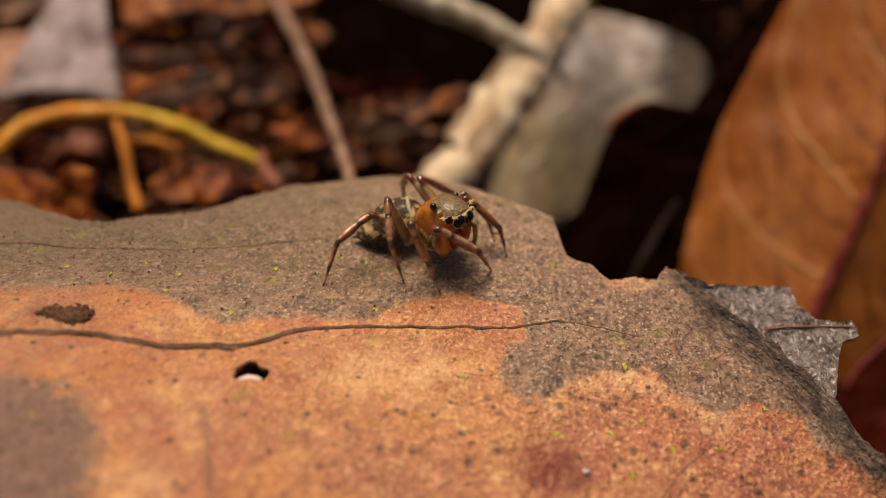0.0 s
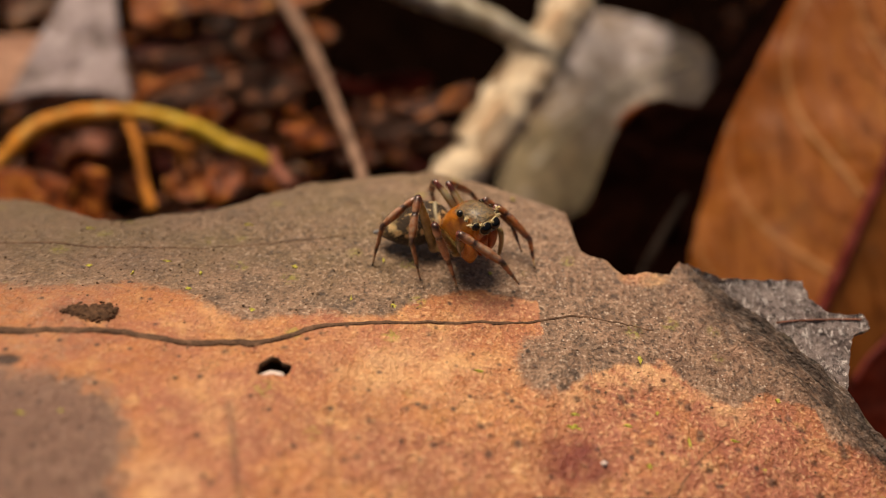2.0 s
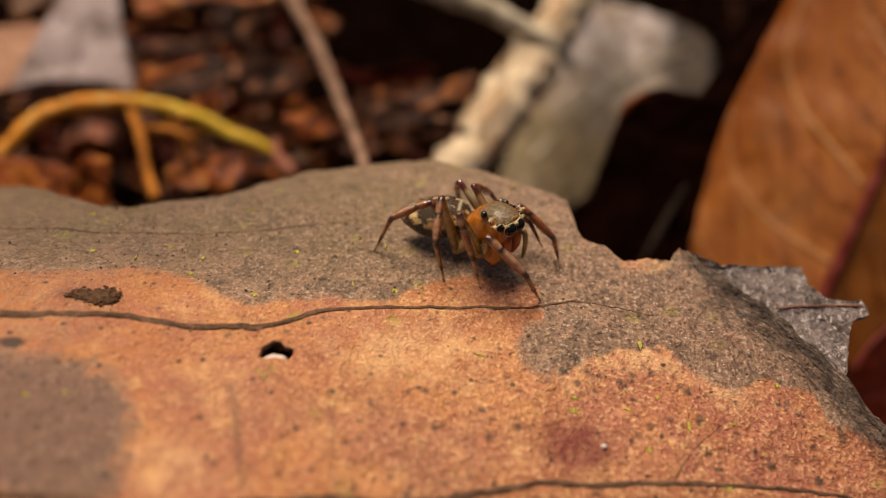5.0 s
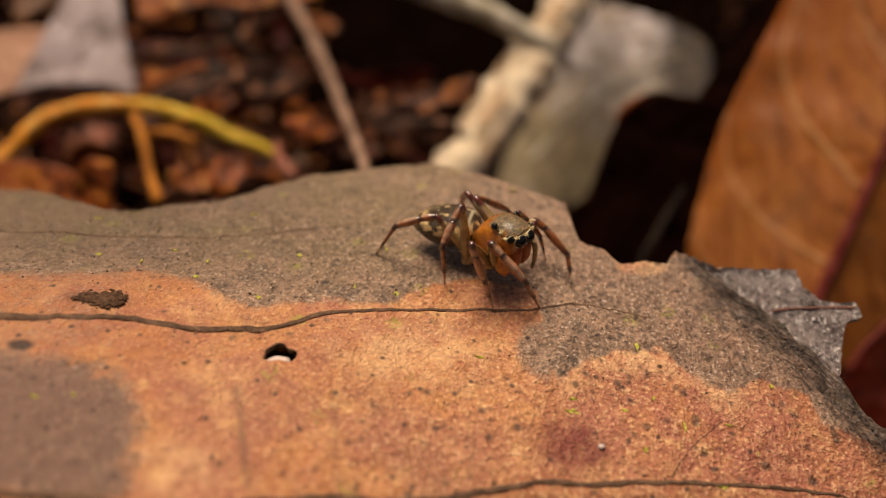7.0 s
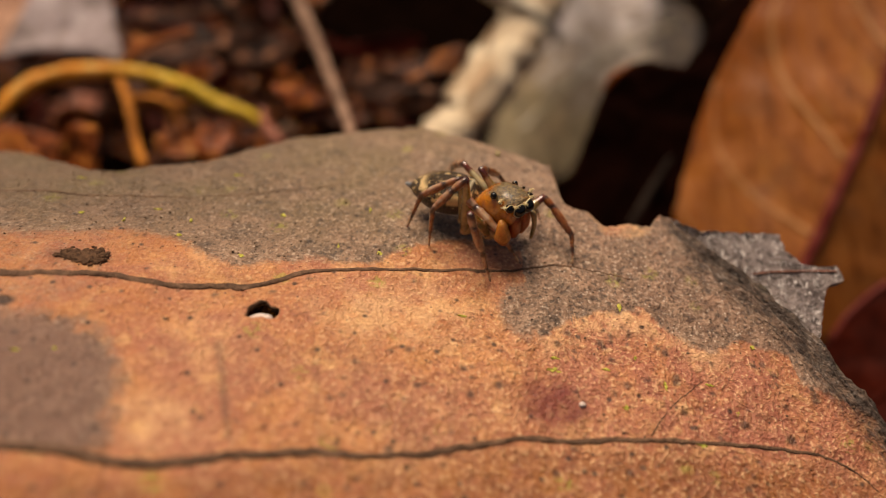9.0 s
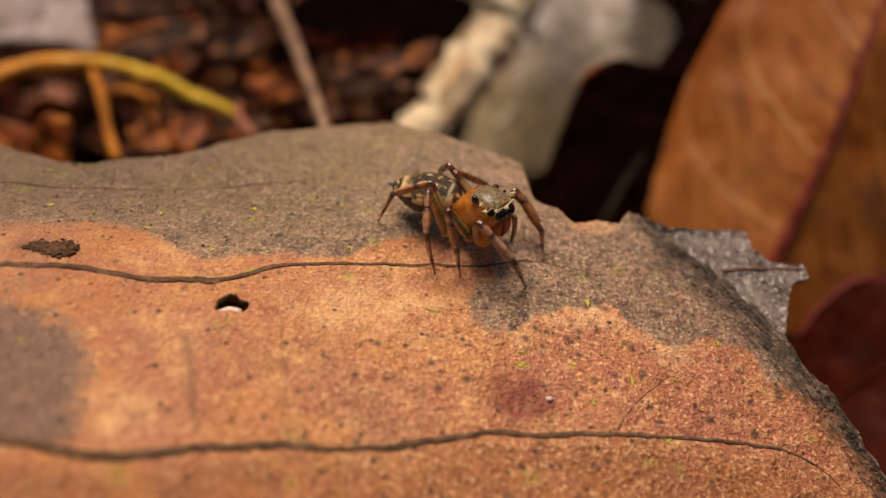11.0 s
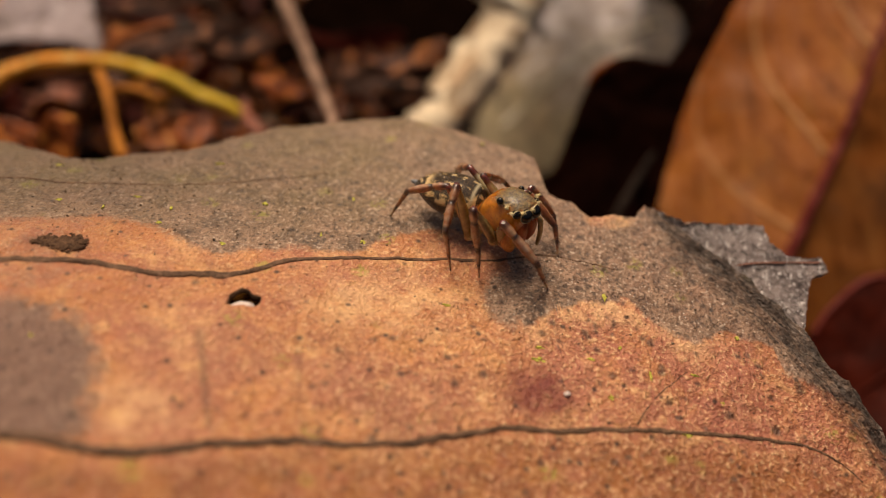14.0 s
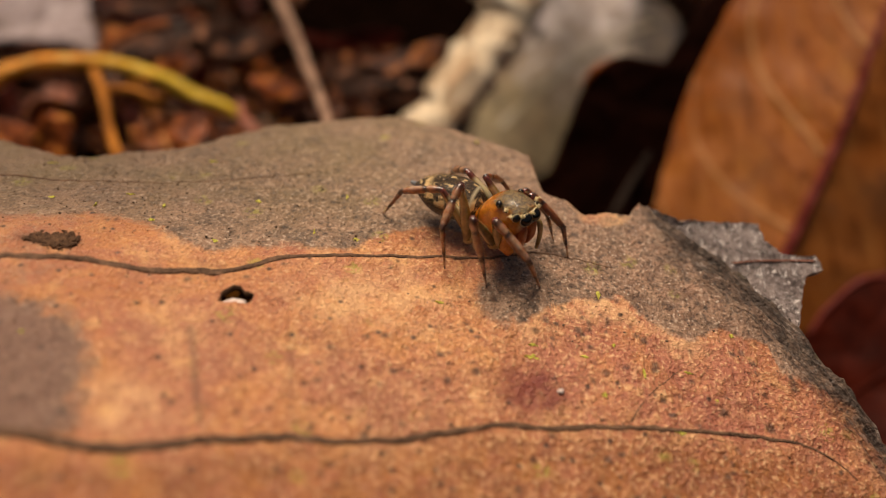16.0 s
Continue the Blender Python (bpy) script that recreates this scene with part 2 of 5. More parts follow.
def mat_femur():
    k = Nodes("spider_femur")
    n = k.noise(4.0, 3)
    ring = k.attribute("ring", "Fac")
    col = k.mix(k.ramp(n, [(0.3, 0.0), (0.7, 1.0)]), (0.20, 0.125, 0.030), (0.36, 0.235, 0.070))
    # painted highlight along the top of the femur
    col = k.mix(k.calc("MULTIPLY", k.attribute("dorsal_highlight", "Fac"), 0.7), col, (0.62, 0.54, 0.34))
    col = k.mix(ring, col, (0.13, 0.024, 0.010))
    return k.finish(col, 0.25, k.bump(k.noise(12.0, 2), 0.015), spec=0.8, sub=0.3, sub_mm=0.15, coat=0.9)


def mat_carapace():
    k = Nodes("spider_carapace")
    z = k.calc("ADD", k.calc("DIVIDE", k.axis("Z"), MM), k.calc("MULTIPLY", k.calc("SUBTRACT", k.noise(5.0, 3), 0.5), 0.6))
    n = k.noise(2.5, 4)
    side = k.mix(k.ramp(n, [(0.3, 0.0), (0.7, 1.0)]), (0.34, 0.090, 0.006), (0.62, 0.225, 0.022))
    side = k.mix(k.ramp(k.noise(9.0, 3), [(0.36, 0.35), (0.46, 0.0)]), side, (0.14, 0.035, 0.006))
    y = k.calc("DIVIDE", k.axis("Y"), MM)
    seam = k.calc("SUBTRACT", 1.0, k.calc("ABSOLUTE", k.calc("DIVIDE", k.calc("ADD", y, 0.80), 0.10)), True)
    side = k.mix(k.calc("MULTIPLY", seam, 0.85), side, (0.035, 0.010, 0.004))
    scales = k.noise(13.0, 3, 0.7)
    top = k.mix(k.ramp(scales, [(0.40, 0.0), (0.60, 1.0)]), (0.035, 0.018, 0.005), (0.26, 0.165, 0.052))
    top = k.mix(k.ramp(k.noise(7.0, 3, 0.7), [(0.60, 0.0), (0.68, 0.6)]), top, (0.62, 0.46, 0.22))
    crown = k.calc("MULTIPLY", k.calc("SUBTRACT", z, 2.50), 5.0, True)
    col = k.mix(crown, side, top)
    return k.finish(col, k.ramp(crown, [(0.2, 0.22), (0.8, 0.42)]), k.bump(k.calc("MULTIPLY", scales, k.calc("ADD", crown, 0.08)), 0.05), spec=0.75, sub=0.35, sub_mm=0.3, coat=0.35)


def mat_abdomen():
    k = Nodes("spider_abdomen")
    y = k.calc("DIVIDE", k.axis("Y"), MM)
    z = k.calc("DIVIDE", k.axis("Z"), MM)
    scales = k.noise(18.0, 3, 0.7)
    base = k.mix(k.ramp(scales, [(0.48, 0.0), (0.72, 1.0)]), (0.018, 0.009, 0.004), (0.20, 0.115, 0.044))
    patch = k.noise(1.7, 3, 0.6, 0.5)
    x = k.calc("ABSOLUTE", k.calc("DIVIDE", k.axis("X"), MM))
    low = k.calc("MULTIPLY", k.calc("SUBTRACT", 0.1, z), 2.5, True)
    base = k.mix(k.calc("MULTIPLY", k.ramp(k.noise(26.0, 2), [(0.48, 0.0), (0.58, 0.8)]), low), base, (0.24, 0.20, 0.15))
    flank = k.calc("SUBTRACT", 1.0, k.calc("ABSOLUTE", k.calc("DIVIDE", k.calc("SUBTRACT", z, 0.32), 0.30)), True)
    crown = k.calc("MULTIPLY", k.calc("SUBTRACT", 1.0, k.calc("ABSOLUTE", k.calc("DIVIDE", k.calc("SUBTRACT", x, 0.28), 0.12)), True), k.ramp(z, [(0.4, 0.0), (0.55, 1.0)]))
    band = k.calc("ADD", k.calc("MULTIPLY", k.ramp(patch, [(0.50, 0.0), (0.57, 1.0)]), k.ramp(flank, [(0.1, 0.0), (0.5, 1.0)])), k.calc("MULTIPLY", k.ramp(k.noise(5.0, 2), [(0.5, 0.0), (0.58, 1.0)]), crown), True)
    col = k.mix(k.calc("MULTIPLY", band, 0.9), base, (0.86, 0.60, 0.28))
    rim = k.calc("SUBTRACT", 1.0, k.calc("ABSOLUTE", k.calc("DIVIDE", k.calc("ADD", y, 0.32), 0.09)), True)
    col = k.mix(k.calc("MULTIPLY", rim, k.ramp(z, [(0.15, 0.0), (0.4, 0.9)])), col, (0.66, 0.58, 0.38))
    col = k.mix(k.ramp(k.noise(4.5, 3, 0.6), [(0.66, 0.0), (0.71, 0.8)]), col, (0.70, 0.56, 0.34))
    return k.finish(col, 0.36, k.bump(scales, 0.07), spec=0.4, coat=0.1)


def mat_brown():
    k = Nodes("brown_leaf")
    broad = k.noise(0.07, 3, 0.5)
    soft = k.noise(0.45, 4, 0.6)
    fine = k.noise(4.0, 3, 0.6)
    x = k.calc("DIVIDE", k.axis("X"), MM)
    col = k.mix(k.ramp(broad, [(0.35, 0.0), (0.65, 1.0)]), (0.28, 0.066, 0.004), (0.38, 0.114, 0.011))
    heart = k.calc("MULTIPLY", k.calc("ADD", x, 6.5), 0.25, True)
    col = k.mix(k.calc("MULTIPLY", heart, k.ramp(k.noise(0.13, 3, 0.6), [(0.35, 0.3), (0.6, 0.9)])), col, (0.37, 0.133, 0.038))
    col = k.mix(k.ramp(soft, [(0.4, 0.0), (0.7, 0.5)]), col, (0.28, 0.075, 0.014))
    col = k.mix(k.ramp(fine, [(0.35, 0.4), (0.5, 0.0)]), col, (0.20, 0.05, 0.012))
    streak = k.noise(0.9, 5, 0.7, 0.5, coord=k.slant(1.0, 0.16))
    col = k.mix(k.ramp(streak, [(0.38, 0.75), (0.49, 0.0)]), col, (0.13, 0.034, 0.008))
    col = k.mix(k.ramp(streak, [(0.55, 0.0), (0.66, 0.6)]), col, (0.48, 0.20, 0.055))
    # deeper orange left edge, with the shade of its turning away painted in
    edge_shade = k.calc("MULTIPLY", k.calc("SUBTRACT", -4.6, x), 0.33, True)
    col = k.mix(k.calc("MULTIPLY", edge_shade, 0.75), col, (0.20, 0.045, 0.002))
    mould = k.calc("MULTIPLY", k.ramp(k.noise(0.22, 5, 0.7, 0.5), [(0.54, 0.0), (0.66, 0.75)]), k.ramp(k.noise(1.6, 4, 0.7), [(0.40, 0.2), (0.58, 1.0)]))
    col = k.mix(mould, col, (0.10, 0.052, 0.030))
    spots = k.calc("MULTIPLY", k.ramp(k.cells(0.28), [(0.06, 0.7), (0.18, 0.0)]), k.ramp(k.noise(1.2, 3), [(0.42, 0.0), (0.6, 1.0)]))
    col = k.mix(spots, col, (0.08, 0.035, 0.02))
    return k.finish(col, k.ramp(soft, [(0.3, 0.34), (0.7, 0.5)]), k.bump(k.calc("ADD", soft, k.calc("MULTIPLY", fine, 0.2)), 0.2), spec=0.13, thin=0.15)


def mat_ash():
    k = Nodes("ashen_leaf")
    tone = k.calc("ADD", k.calc("MULTIPLY", k.calc("DIVIDE", k.axis("Y"), MM), 0.055), k.noise(0.12, 4, 0.6))
    mott = k.noise(0.7, 5, 0.65)
    col = k.mix(k.ramp(tone, [(0.30, 0.0), (0.85, 1.0)]), (0.27, 0.21, 0.12), (0.70, 0.63, 0.63))
    col = k.mix(k.ramp(k.noise(0.16, 4, 0.65, 0.6), [(0.44, 0.0), (0.58, 0.85)]), col, (0.24, 0.16, 0.085))
    col = k.mix(k.ramp(k.noise(0.20, 4, 0.65, 0.6), [(0.56, 0.0), (0.66, 0.8)]), col, (0.74, 0.66, 0.60))
    # near black towards the tip: the gap's shade painted into the leaf
    tip_shade = k.calc("ADD", k.calc("MULTIPLY", k.calc("DIVIDE", k.axis("X"), MM), 0.34), k.calc("SUBTRACT", k.noise(0.25, 3), 1.6))
    col = k.mix(k.ramp(tip_shade, [(0.0, 0.0), (0.7, 1.0)]), col, (0.035, 0.028, 0.026))
    col = k.mix(k.ramp(mott, [(0.36, 0.8), (0.54, 0.0)]), col, (0.11, 0.08, 0.055))
    return k.finish(col, 0.7, k.bump(mott, 0.25), spec=0.2)


def mat_root():
    """Orange at one end, yellow-green at the other, with brown scars."""
    k = Nodes("yellow_root")
    f = k.noise(1.4, 5, 0.65)
    turn = k.calc("ADD", k.calc("MULTIPLY", k.calc("DIVIDE", k.axis("X"), MM), 0.08), k.calc("ADD", 2.1, k.calc("SUBTRACT", k.noise(0.3, 3), 0.5)))
    col = k.mix(k.ramp(turn, [(0.2, 0.0), (0.6, 1.0)]), (0.72, 0.26, 0.022), (0.66, 0.43, 0.030))
    col = k.mix(k.ramp(f, [(0.52, 0.0), (0.66, 0.8)]), col, (0.86, 0.58, 0.17))
    col = k.mix(k.ramp(k.noise(0.7, 4, 0.65), [(0.36, 0.25), (0.48, 0.0)]), col, (0.20, 0.07, 0.012))
    return k.finish(col, 0.45, k.bump(f, 0.15), spec=0.2)


def mat_bleached():
    """Weathered wood, cream with brown stains and dirty cracks."""
    k = Nodes("bleached_stick")
    f = k.noise(1.5, 5, 0.7)
    col = k.mix(k.ramp(f, [(0.35, 0.0), (0.65, 1.0)]), (0.60, 0.44, 0.27), (0.94, 0.81, 0.60))
    col = k.mix(k.ramp(k.noise(0.45, 5, 0.7, 0.5), [(0.48, 0.0), (0.62, 0.85)]), col, (0.33, 0.19, 0.09))
    col = k.mix(k.ramp(k.noise(0.8, 4, 0.7), [(0.34, 0.85), (0.44, 0.0)]), col, (0.12, 0.07, 0.04))
    return k.finish(col, 0.6, k.bump(f, 0.3), spec=0.3)


def mat_flap():
    k = Nodes("weathered_leaf_underside")
    blot = k.noise(1.0, 5, 0.75)
    fib = k.noise(3.2, 5, 0.75, 0.8)
    vert = k.noise(3.4, 4, 0.75, 0.5, coord=k.stretch(1.6, 0.7, 1.0, 0.0))
    col = k.mix(k.ramp(blot, [(0.38, 0.0), (0.62, 1.0)]), (0.14, 0.100, 0.088), (0.46, 0.37, 0.34))
    col = k.mix(k.ramp(fib, [(0.52, 0.0), (0.64, 0.8)]), col, (0.46, 0.38, 0.36))
    col = k.mix(k.ramp(fib, [(0.38, 0.9), (0.47, 0.0)]), col, (0.03, 0.020, 0.017))
    # whitish fibres, brightened with silvery glints painted in
    col = k.mix(k.ramp(vert, [(0.55, 0.0), (0.62, 0.95)]), col, (0.92, 0.85, 0.81))
    return k.finish(col, 0.4, k.bump(k.calc("ADD", fib, vert), 0.36), spec=0.9)


M_LEAF = mat_main_leaf()
M_TORN = mat_plain("torn_leaf_edge", (0.46, 0.31, 0.22), (0.80, 0.62, 0.48), 3.0)
M_VEIN = mat_plain("leaf_vein", (0.055, 0.029, 0.018), (0.24, 0.135, 0.080), 2.2, 0.6, 0.14)
M_FLAP = mat_flap()
M_FLAPVEIN = mat_plain("red_brown_vein", (0.27, 0.10, 0.06), (0.40, 0.17, 0.11), 3.0)
# blacker than real soil: the shade of the deep hollows is in the colour
M_SOIL = mat_plain("shade_dark_soil", (0.0012, 0.0006, 0.0004), (0.006, 0.0025, 0.0015), 0.35, 1.0, 0.6, 0.0)
M_BROWN = mat_brown()
M_BROWNVEIN = mat_plain("brown_leaf_vein", (0.36, 0.150, 0.048), (0.48, 0.230, 0.090), 0.8, 0.45)
M_DARKVEIN = mat_plain("brown_leaf_fine_vein", (0.15, 0.035, 0.010), (0.22, 0.06, 0.016), 0.8, 0.5)
M_MIDRIB = mat_plain("red_midrib", (0.12, 0.016, 0.012), (0.19, 0.03, 0.02), 0.8, 0.45)
# red-brown taken near black: shade is put into the colour
M_DARK = mat_plain("shade_dark_leaf", (0.006, 0.0016, 0.0008), (0.030, 0.007, 0.003), 0.3, 0.7, 0.1, 0.03)
M_ASH = mat_ash()
M_GREY = mat_rotten("grey_leaf", (0.16, 0.112, 0.104), (0.36, 0.282, 0.282), (0.54, 0.455, 0.46), 0.35, 0.55, 0.25, 0.3)
M_PINK = mat_plain("pale_pink_leaf", (0.32, 0.15, 0.09), (0.58, 0.33, 0.22), 0.25, 0.7, 0.1)
# red lowered in colour for the shade beneath the main leaf
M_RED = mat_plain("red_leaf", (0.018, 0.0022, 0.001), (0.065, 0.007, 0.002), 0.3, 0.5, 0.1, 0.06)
M_RUST = mat_rotten("rust_leaf", (0.016, 0.003, 0.001), (0.27, 0.058, 0.008), (0.70, 0.24, 0.04), 0.5, 0.45, 0.3, 0.2)
M_TAN = mat_rotten("tan_leaf", (0.020, 0.006, 0.003), (0.32, 0.085, 0.016), (0.74, 0.31, 0.085), 0.4, 0.45, 0.3, 0.2)
M_ROOT = mat_root()
M_ROOTLET = mat_stalk("orange_rootlet", (0.30, 0.085, 0.010), (0.62, 0.24, 0.035))
M_TWIG = mat_stalk("brown_twig", (0.15, 0.080, 0.052), (0.42, 0.26, 0.18))
M_PALE = mat_bleached()
M_OLIVE = mat_rotten("olive_grey_stem", (0.34, 0.28, 0.18), (0.62, 0.55, 0.42), (0.86, 0.80, 0.66), 0.3, 0.6, 0.2, 0.2)
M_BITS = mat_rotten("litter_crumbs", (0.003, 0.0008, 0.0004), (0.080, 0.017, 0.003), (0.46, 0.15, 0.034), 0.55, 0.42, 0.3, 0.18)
M_LEG, M_FEMUR, M_CARA, M_ABDO = mat_leg(), mat_femur(), mat_carapace(), mat_abdomen()
M_EYE = Nodes("spider_eye").finish((0.004, 0.003, 0.002), 0.08, spec=0.5)
M_RIM = mat_plain("eye_fringe", (0.66, 0.47, 0.18), (0.95, 0.82, 0.52), 9.0, 0.5, 0.03)
M_HAIR = mat_plain("gold_hair", (0.22, 0.14, 0.05), (0.42, 0.29, 0.12), 9.0, 0.4, 0.02)
M_ORANGE = mat_plain("palp_orange", (0.46, 0.135, 0.014), (0.68, 0.29, 0.055), 3.0, 0.22, 0.02, 0.6, 0.35)
M_CHEL = mat_plain("chelicera_red", (0.34, 0.055, 0.010), (0.50, 0.12, 0.02), 3.0, 0.25, 0.02, 0.6, 0.3)
M_COXA = mat_plain("spider_coxa", (0.36, 0.20, 0.055), (0.62, 0.42, 0.17), 3.0, 0.3, 0.02, 0.5, 0.3)
M_SPIN = mat_plain("spinneret_grey", (0.16, 0.17, 0.18), (0.30, 0.31, 0.32), 5.0)
M_FRASS = mat_plain("dark_crust", (0.05, 0.027, 0.016), (0.20, 0.105, 0.058), 5.0, 0.85, 0.08)
M_MOULD = mat_plain("mould_speck", (0.060, 0.036, 0.024), (0.20, 0.130, 0.082), 6.0, 0.6, 0.03)
M_ALGA = mat_plain("algae_green", (0.42, 0.40, 0.06), (0.80, 0.74, 0.16), 8.0, 0.8)
M_WET = mat_rotten("wet_leaf", (0.004, 0.0015, 0.0008), (0.055, 0.019, 0.009), (0.36, 0.15, 0.075), 0.5, 0.5, 0.4, 0.12)
# twig brown scaled down; the shade on it is put into the colour
M_DIM = mat_plain("shade_dark_stem", (0.014, 0.009, 0.006), (0.05, 0.033, 0.024), 0.8, 0.7, 0.1, 0.1)
M_STUB = mat_plain("pink_stub", (0.14, 0.035, 0.02), (0.40, 0.15, 0.09), 0.8, 0.5, 0.15, 0.2)
M_BARK = mat_plain("peeling_bark", (0.36, 0.22, 0.12), (0.62, 0.44, 0.28), 1.0, 0.7, 0.2, 0.2)
M_FILM = mat_plain("pale_leaf_below", (0.60, 0.47, 0.40), (0.86, 0.74, 0.68), 2.0, 0.35, 0.05, 0.5)


# ---- mesh helpers (millimetres) ----
def mesh_of(name, verts, faces, material, smooth=True, slots=None):
    me = bpy.data.meshes.new(name)
    v = np.asarray(verts, float) * MM
    me.from_pydata(v.tolist(), [], [tuple(int(i) for i in q) for q in faces])
    for m in (material if isinstance(material, list) else [material]):
        me.materials.append(m)
    if smooth:
        me.polygons.foreach_set("use_smooth", [True] * len(me.polygons))
    if slots is not None:
        me.polygons.foreach_set("material_index", [int(s) for s in slots])
    me.update()
    return me


def part(name, mesh, parent=None, label="", at=None):
    ob = new(name, mesh)
    mesh.name = name
    if parent is not None:
        ob.parent = parent
    if at is not None:
        ob.matrix_basis = at
    if label:
        ob["label"] = label
    return ob


def mpose(x, y, z, rx=0, ry=0, rz=0):
    return pose(x * MM, y * MM, z * MM, rx, ry, rz)


def smooth_line(points, n):
    """A rounded line through the points (Catmull-Rom), n places along it."""
    p = np.array(points, float)
    p = np.vstack([2 * p[0] - p[1], p, 2 * p[-1] - p[-2]])
    out = []
    for s in np.linspace(0, len(points) - 1, n):
        i = min(int(s), len(points) - 2)
        f = s - i
        a, b, c, d = p[i:i + 4]
        out.append(0.5 * (2 * b + (c - a) * f + (2 * a - 5 * b + 4 * c - d) * f * f + (3 * b - a - 3 * c + d) * f ** 3))
    return np.array(out)


def tube(points, radii, sides=10, lumps=0.0, seed=0, flat=1.0):
    """Vertices and faces of a closed tapered tube along points."""
    p = np.array(points, float)
    n = len(p)
    r = np.interp(np.linspace(0, 1, n), np.linspace(0, 1, len(radii)), radii)
    tan = np.gradient(p, axis=0)
    tan /= np.linalg.norm(tan, axis=1)[:, None]
    ref = np.array([0, 0, 1.0]) if abs(tan[0][2]) < 0.9 else np.array([1.0, 0, 0])
    verts, faces = [], []
    for i in range(n):
        a = np.cross(tan[i], ref)
        a /= np.linalg.norm(a)
        b = np.cross(a, tan[i])
        ref = b
        for k in range(sides):
            w = 2 * math.pi * k / sides
            rr = r[i]
            if lumps:
                q = p[i] * 0.8 + np.array([math.cos(w), math.sin(w), seed]) * 0.7
                rr *= 1 + lumps * noise.noise(Vector(q))
            verts.append(p[i] + rr * (math.cos(w) * a + flat * math.sin(w) * b))
    for i in range(n - 1):
        for k in range(sides):
            k2 = (k + 1) % sides
            faces.append((i * sides + k, (i + 1) * sides + k, (i + 1) * sides + k2, i * sides + k2))
    verts += [p[0], p[-1]]
    c0, c1 = len(verts) - 2, len(verts) - 1
    for k in range(sides):
        k2 = (k + 1) % sides
        faces.append((c0, k, k2))
        faces.append((c1, (n - 1) * sides + k2, (n - 1) * sides + k))
    return verts, faces


def ball(centre, rx, ry, rz, seg=16, rings=10):
    verts, faces = [], []
    for i in range(rings + 1):
        a = math.pi * i / rings
        for k in range(seg):
            w = 2 * math.pi * k / seg
            verts.append((centre[0] + rx * math.sin(a) * math.cos(w), centre[1] + ry * math.sin(a) * math.sin(w), centre[2] + rz * math.cos(a)))
    for i in range(rings):
        for k in range(seg):
            k2 = (k + 1) % seg
            faces.append((i * seg + k, (i + 1) * seg + k, (i + 1) * seg + k2, i * seg + k2))
    return verts, faces


def solid_sheet(top, faces, thick):
    """A sheet with thickness: the top, a bottom below it and walls along every free edge. Returns vertices, faces, wall flags."""
    top = np.asarray(top, float)
    n = len(top)
    low = top.copy()
    low[:, 2] -= thick
    count = {}
    for q in faces:
        for a, b in zip(q, q[1:] + q[:1]):
            count[(a, b)] = 1
    walls = [(b, a, a + n, b + n) for (a, b) in count if (b, a) not in count]
    allf = list(faces) + [tuple(i + n for i in reversed(q)) for q in faces] + walls
    flags = [0] * (2 * len(faces)) + [1] * len(walls)
    return np.vstack([top, low]), allf, flags


def fbm(x, y, scale, seed=0.0, octaves=3):
    return noise.fractal(Vector((x * scale, y * scale, seed)), 0.8, 2.0, octaves)


# ---- the leaf that carries the spider ----
EDGE = [(-27, 37.5), (-20.4, 35.1), (-17.9, 33.1), (-15.6, 31.5), (-14, 31.2), (-12.6, 31.85), (-10.5, 32.2), (-8.8, 33.6), (-6.7, 34.7),
        (-4.2, 35.3), (-1.1, 35.4), (0.4, 34.7), (2.1, 33.6), (3.8, 32.4), (4.7, 31.6), (4.76, 30.2), (4.95, 28.9), (5.9, 28.55), (6.5, 27.8),
        (7.5, 27.95), (8.5, 28.0), (8.8, 28.5), (9.1, 28.8), (10.2, 27.8), (11.4, 26.75), (12.5, 25.7), (13.5, 24.4), (14.5, 23.2),
        (15.3, 21.8), (15.9, 21.1), (17.1, 19.1), (18.4, 16.8), (20, 13.5)]
MARGIN = [(-18, 25.0), (-14, 25.3), (-12.1, 25.7), (-10.4, 25.3), (-9.0, 24.4), (-7.6, 23.8), (-6.7, 24.2), (-5.4, 24.5), (-2.9, 24.6), (-1.3, 25.6),
          (0.3, 26.4), (1.8, 26.2), (3.0, 25.9), (3.15, 22.2), (3.4, 21.7), (4.3, 22.5), (5.6, 23.1), (7.5, 23.4), (8.4, 22.6), (9.8, 21.9),
          (11.2, 22.6), (13.0, 22.2), (13.2, 21.2), (15.1, 20.6), (18, 18.6)]


def leaf_height(x, y):
    """The leaf's gently warped upper face, in millimetres."""
    u, v = x / 10, (y - 30) / 10
    return 11.1662 + (-0.3916) * u + (-0.8327) * v + (-0.1229) * u * u + 1.4458 * u * v + (-0.8446) * v * v


def along(table, x):
    return float(np.interp(x, [p[0] for p in table], [p[1] for p in table]))


def step(a, b, x):
    f = min(1.0, max(0.0, (x - a) / (b - a)))
    return f * f * (3 - 2 * f)


srng = random.Random(5)
SPECKS = [(0.6, 20.0, 0.14), (-1.9, 20.4, 0.13), (-1.3, 20.5, 0.15), (5.6, 23.8, 0.15), (8.3, 20.5, 0.13), (12.4, 18.9, 0.2), (1.9, 20.9, 0.1), (-8.9, 25.0, 0.16)] + [(srng.uniform(-16, 15), srng.uniform(14, 32), srng.uniform(0.05, 0.13)) for _ in range(130)] + [(srng.uniform(3.5, 14), srng.uniform(21.5, 29), srng.uniform(0.09, 0.15)) for _ in range(55)] + [(srng.uniform(-4, 14), srng.uniform(14, 22), srng.uniform(0.07, 0.17)) for _ in range(60)]
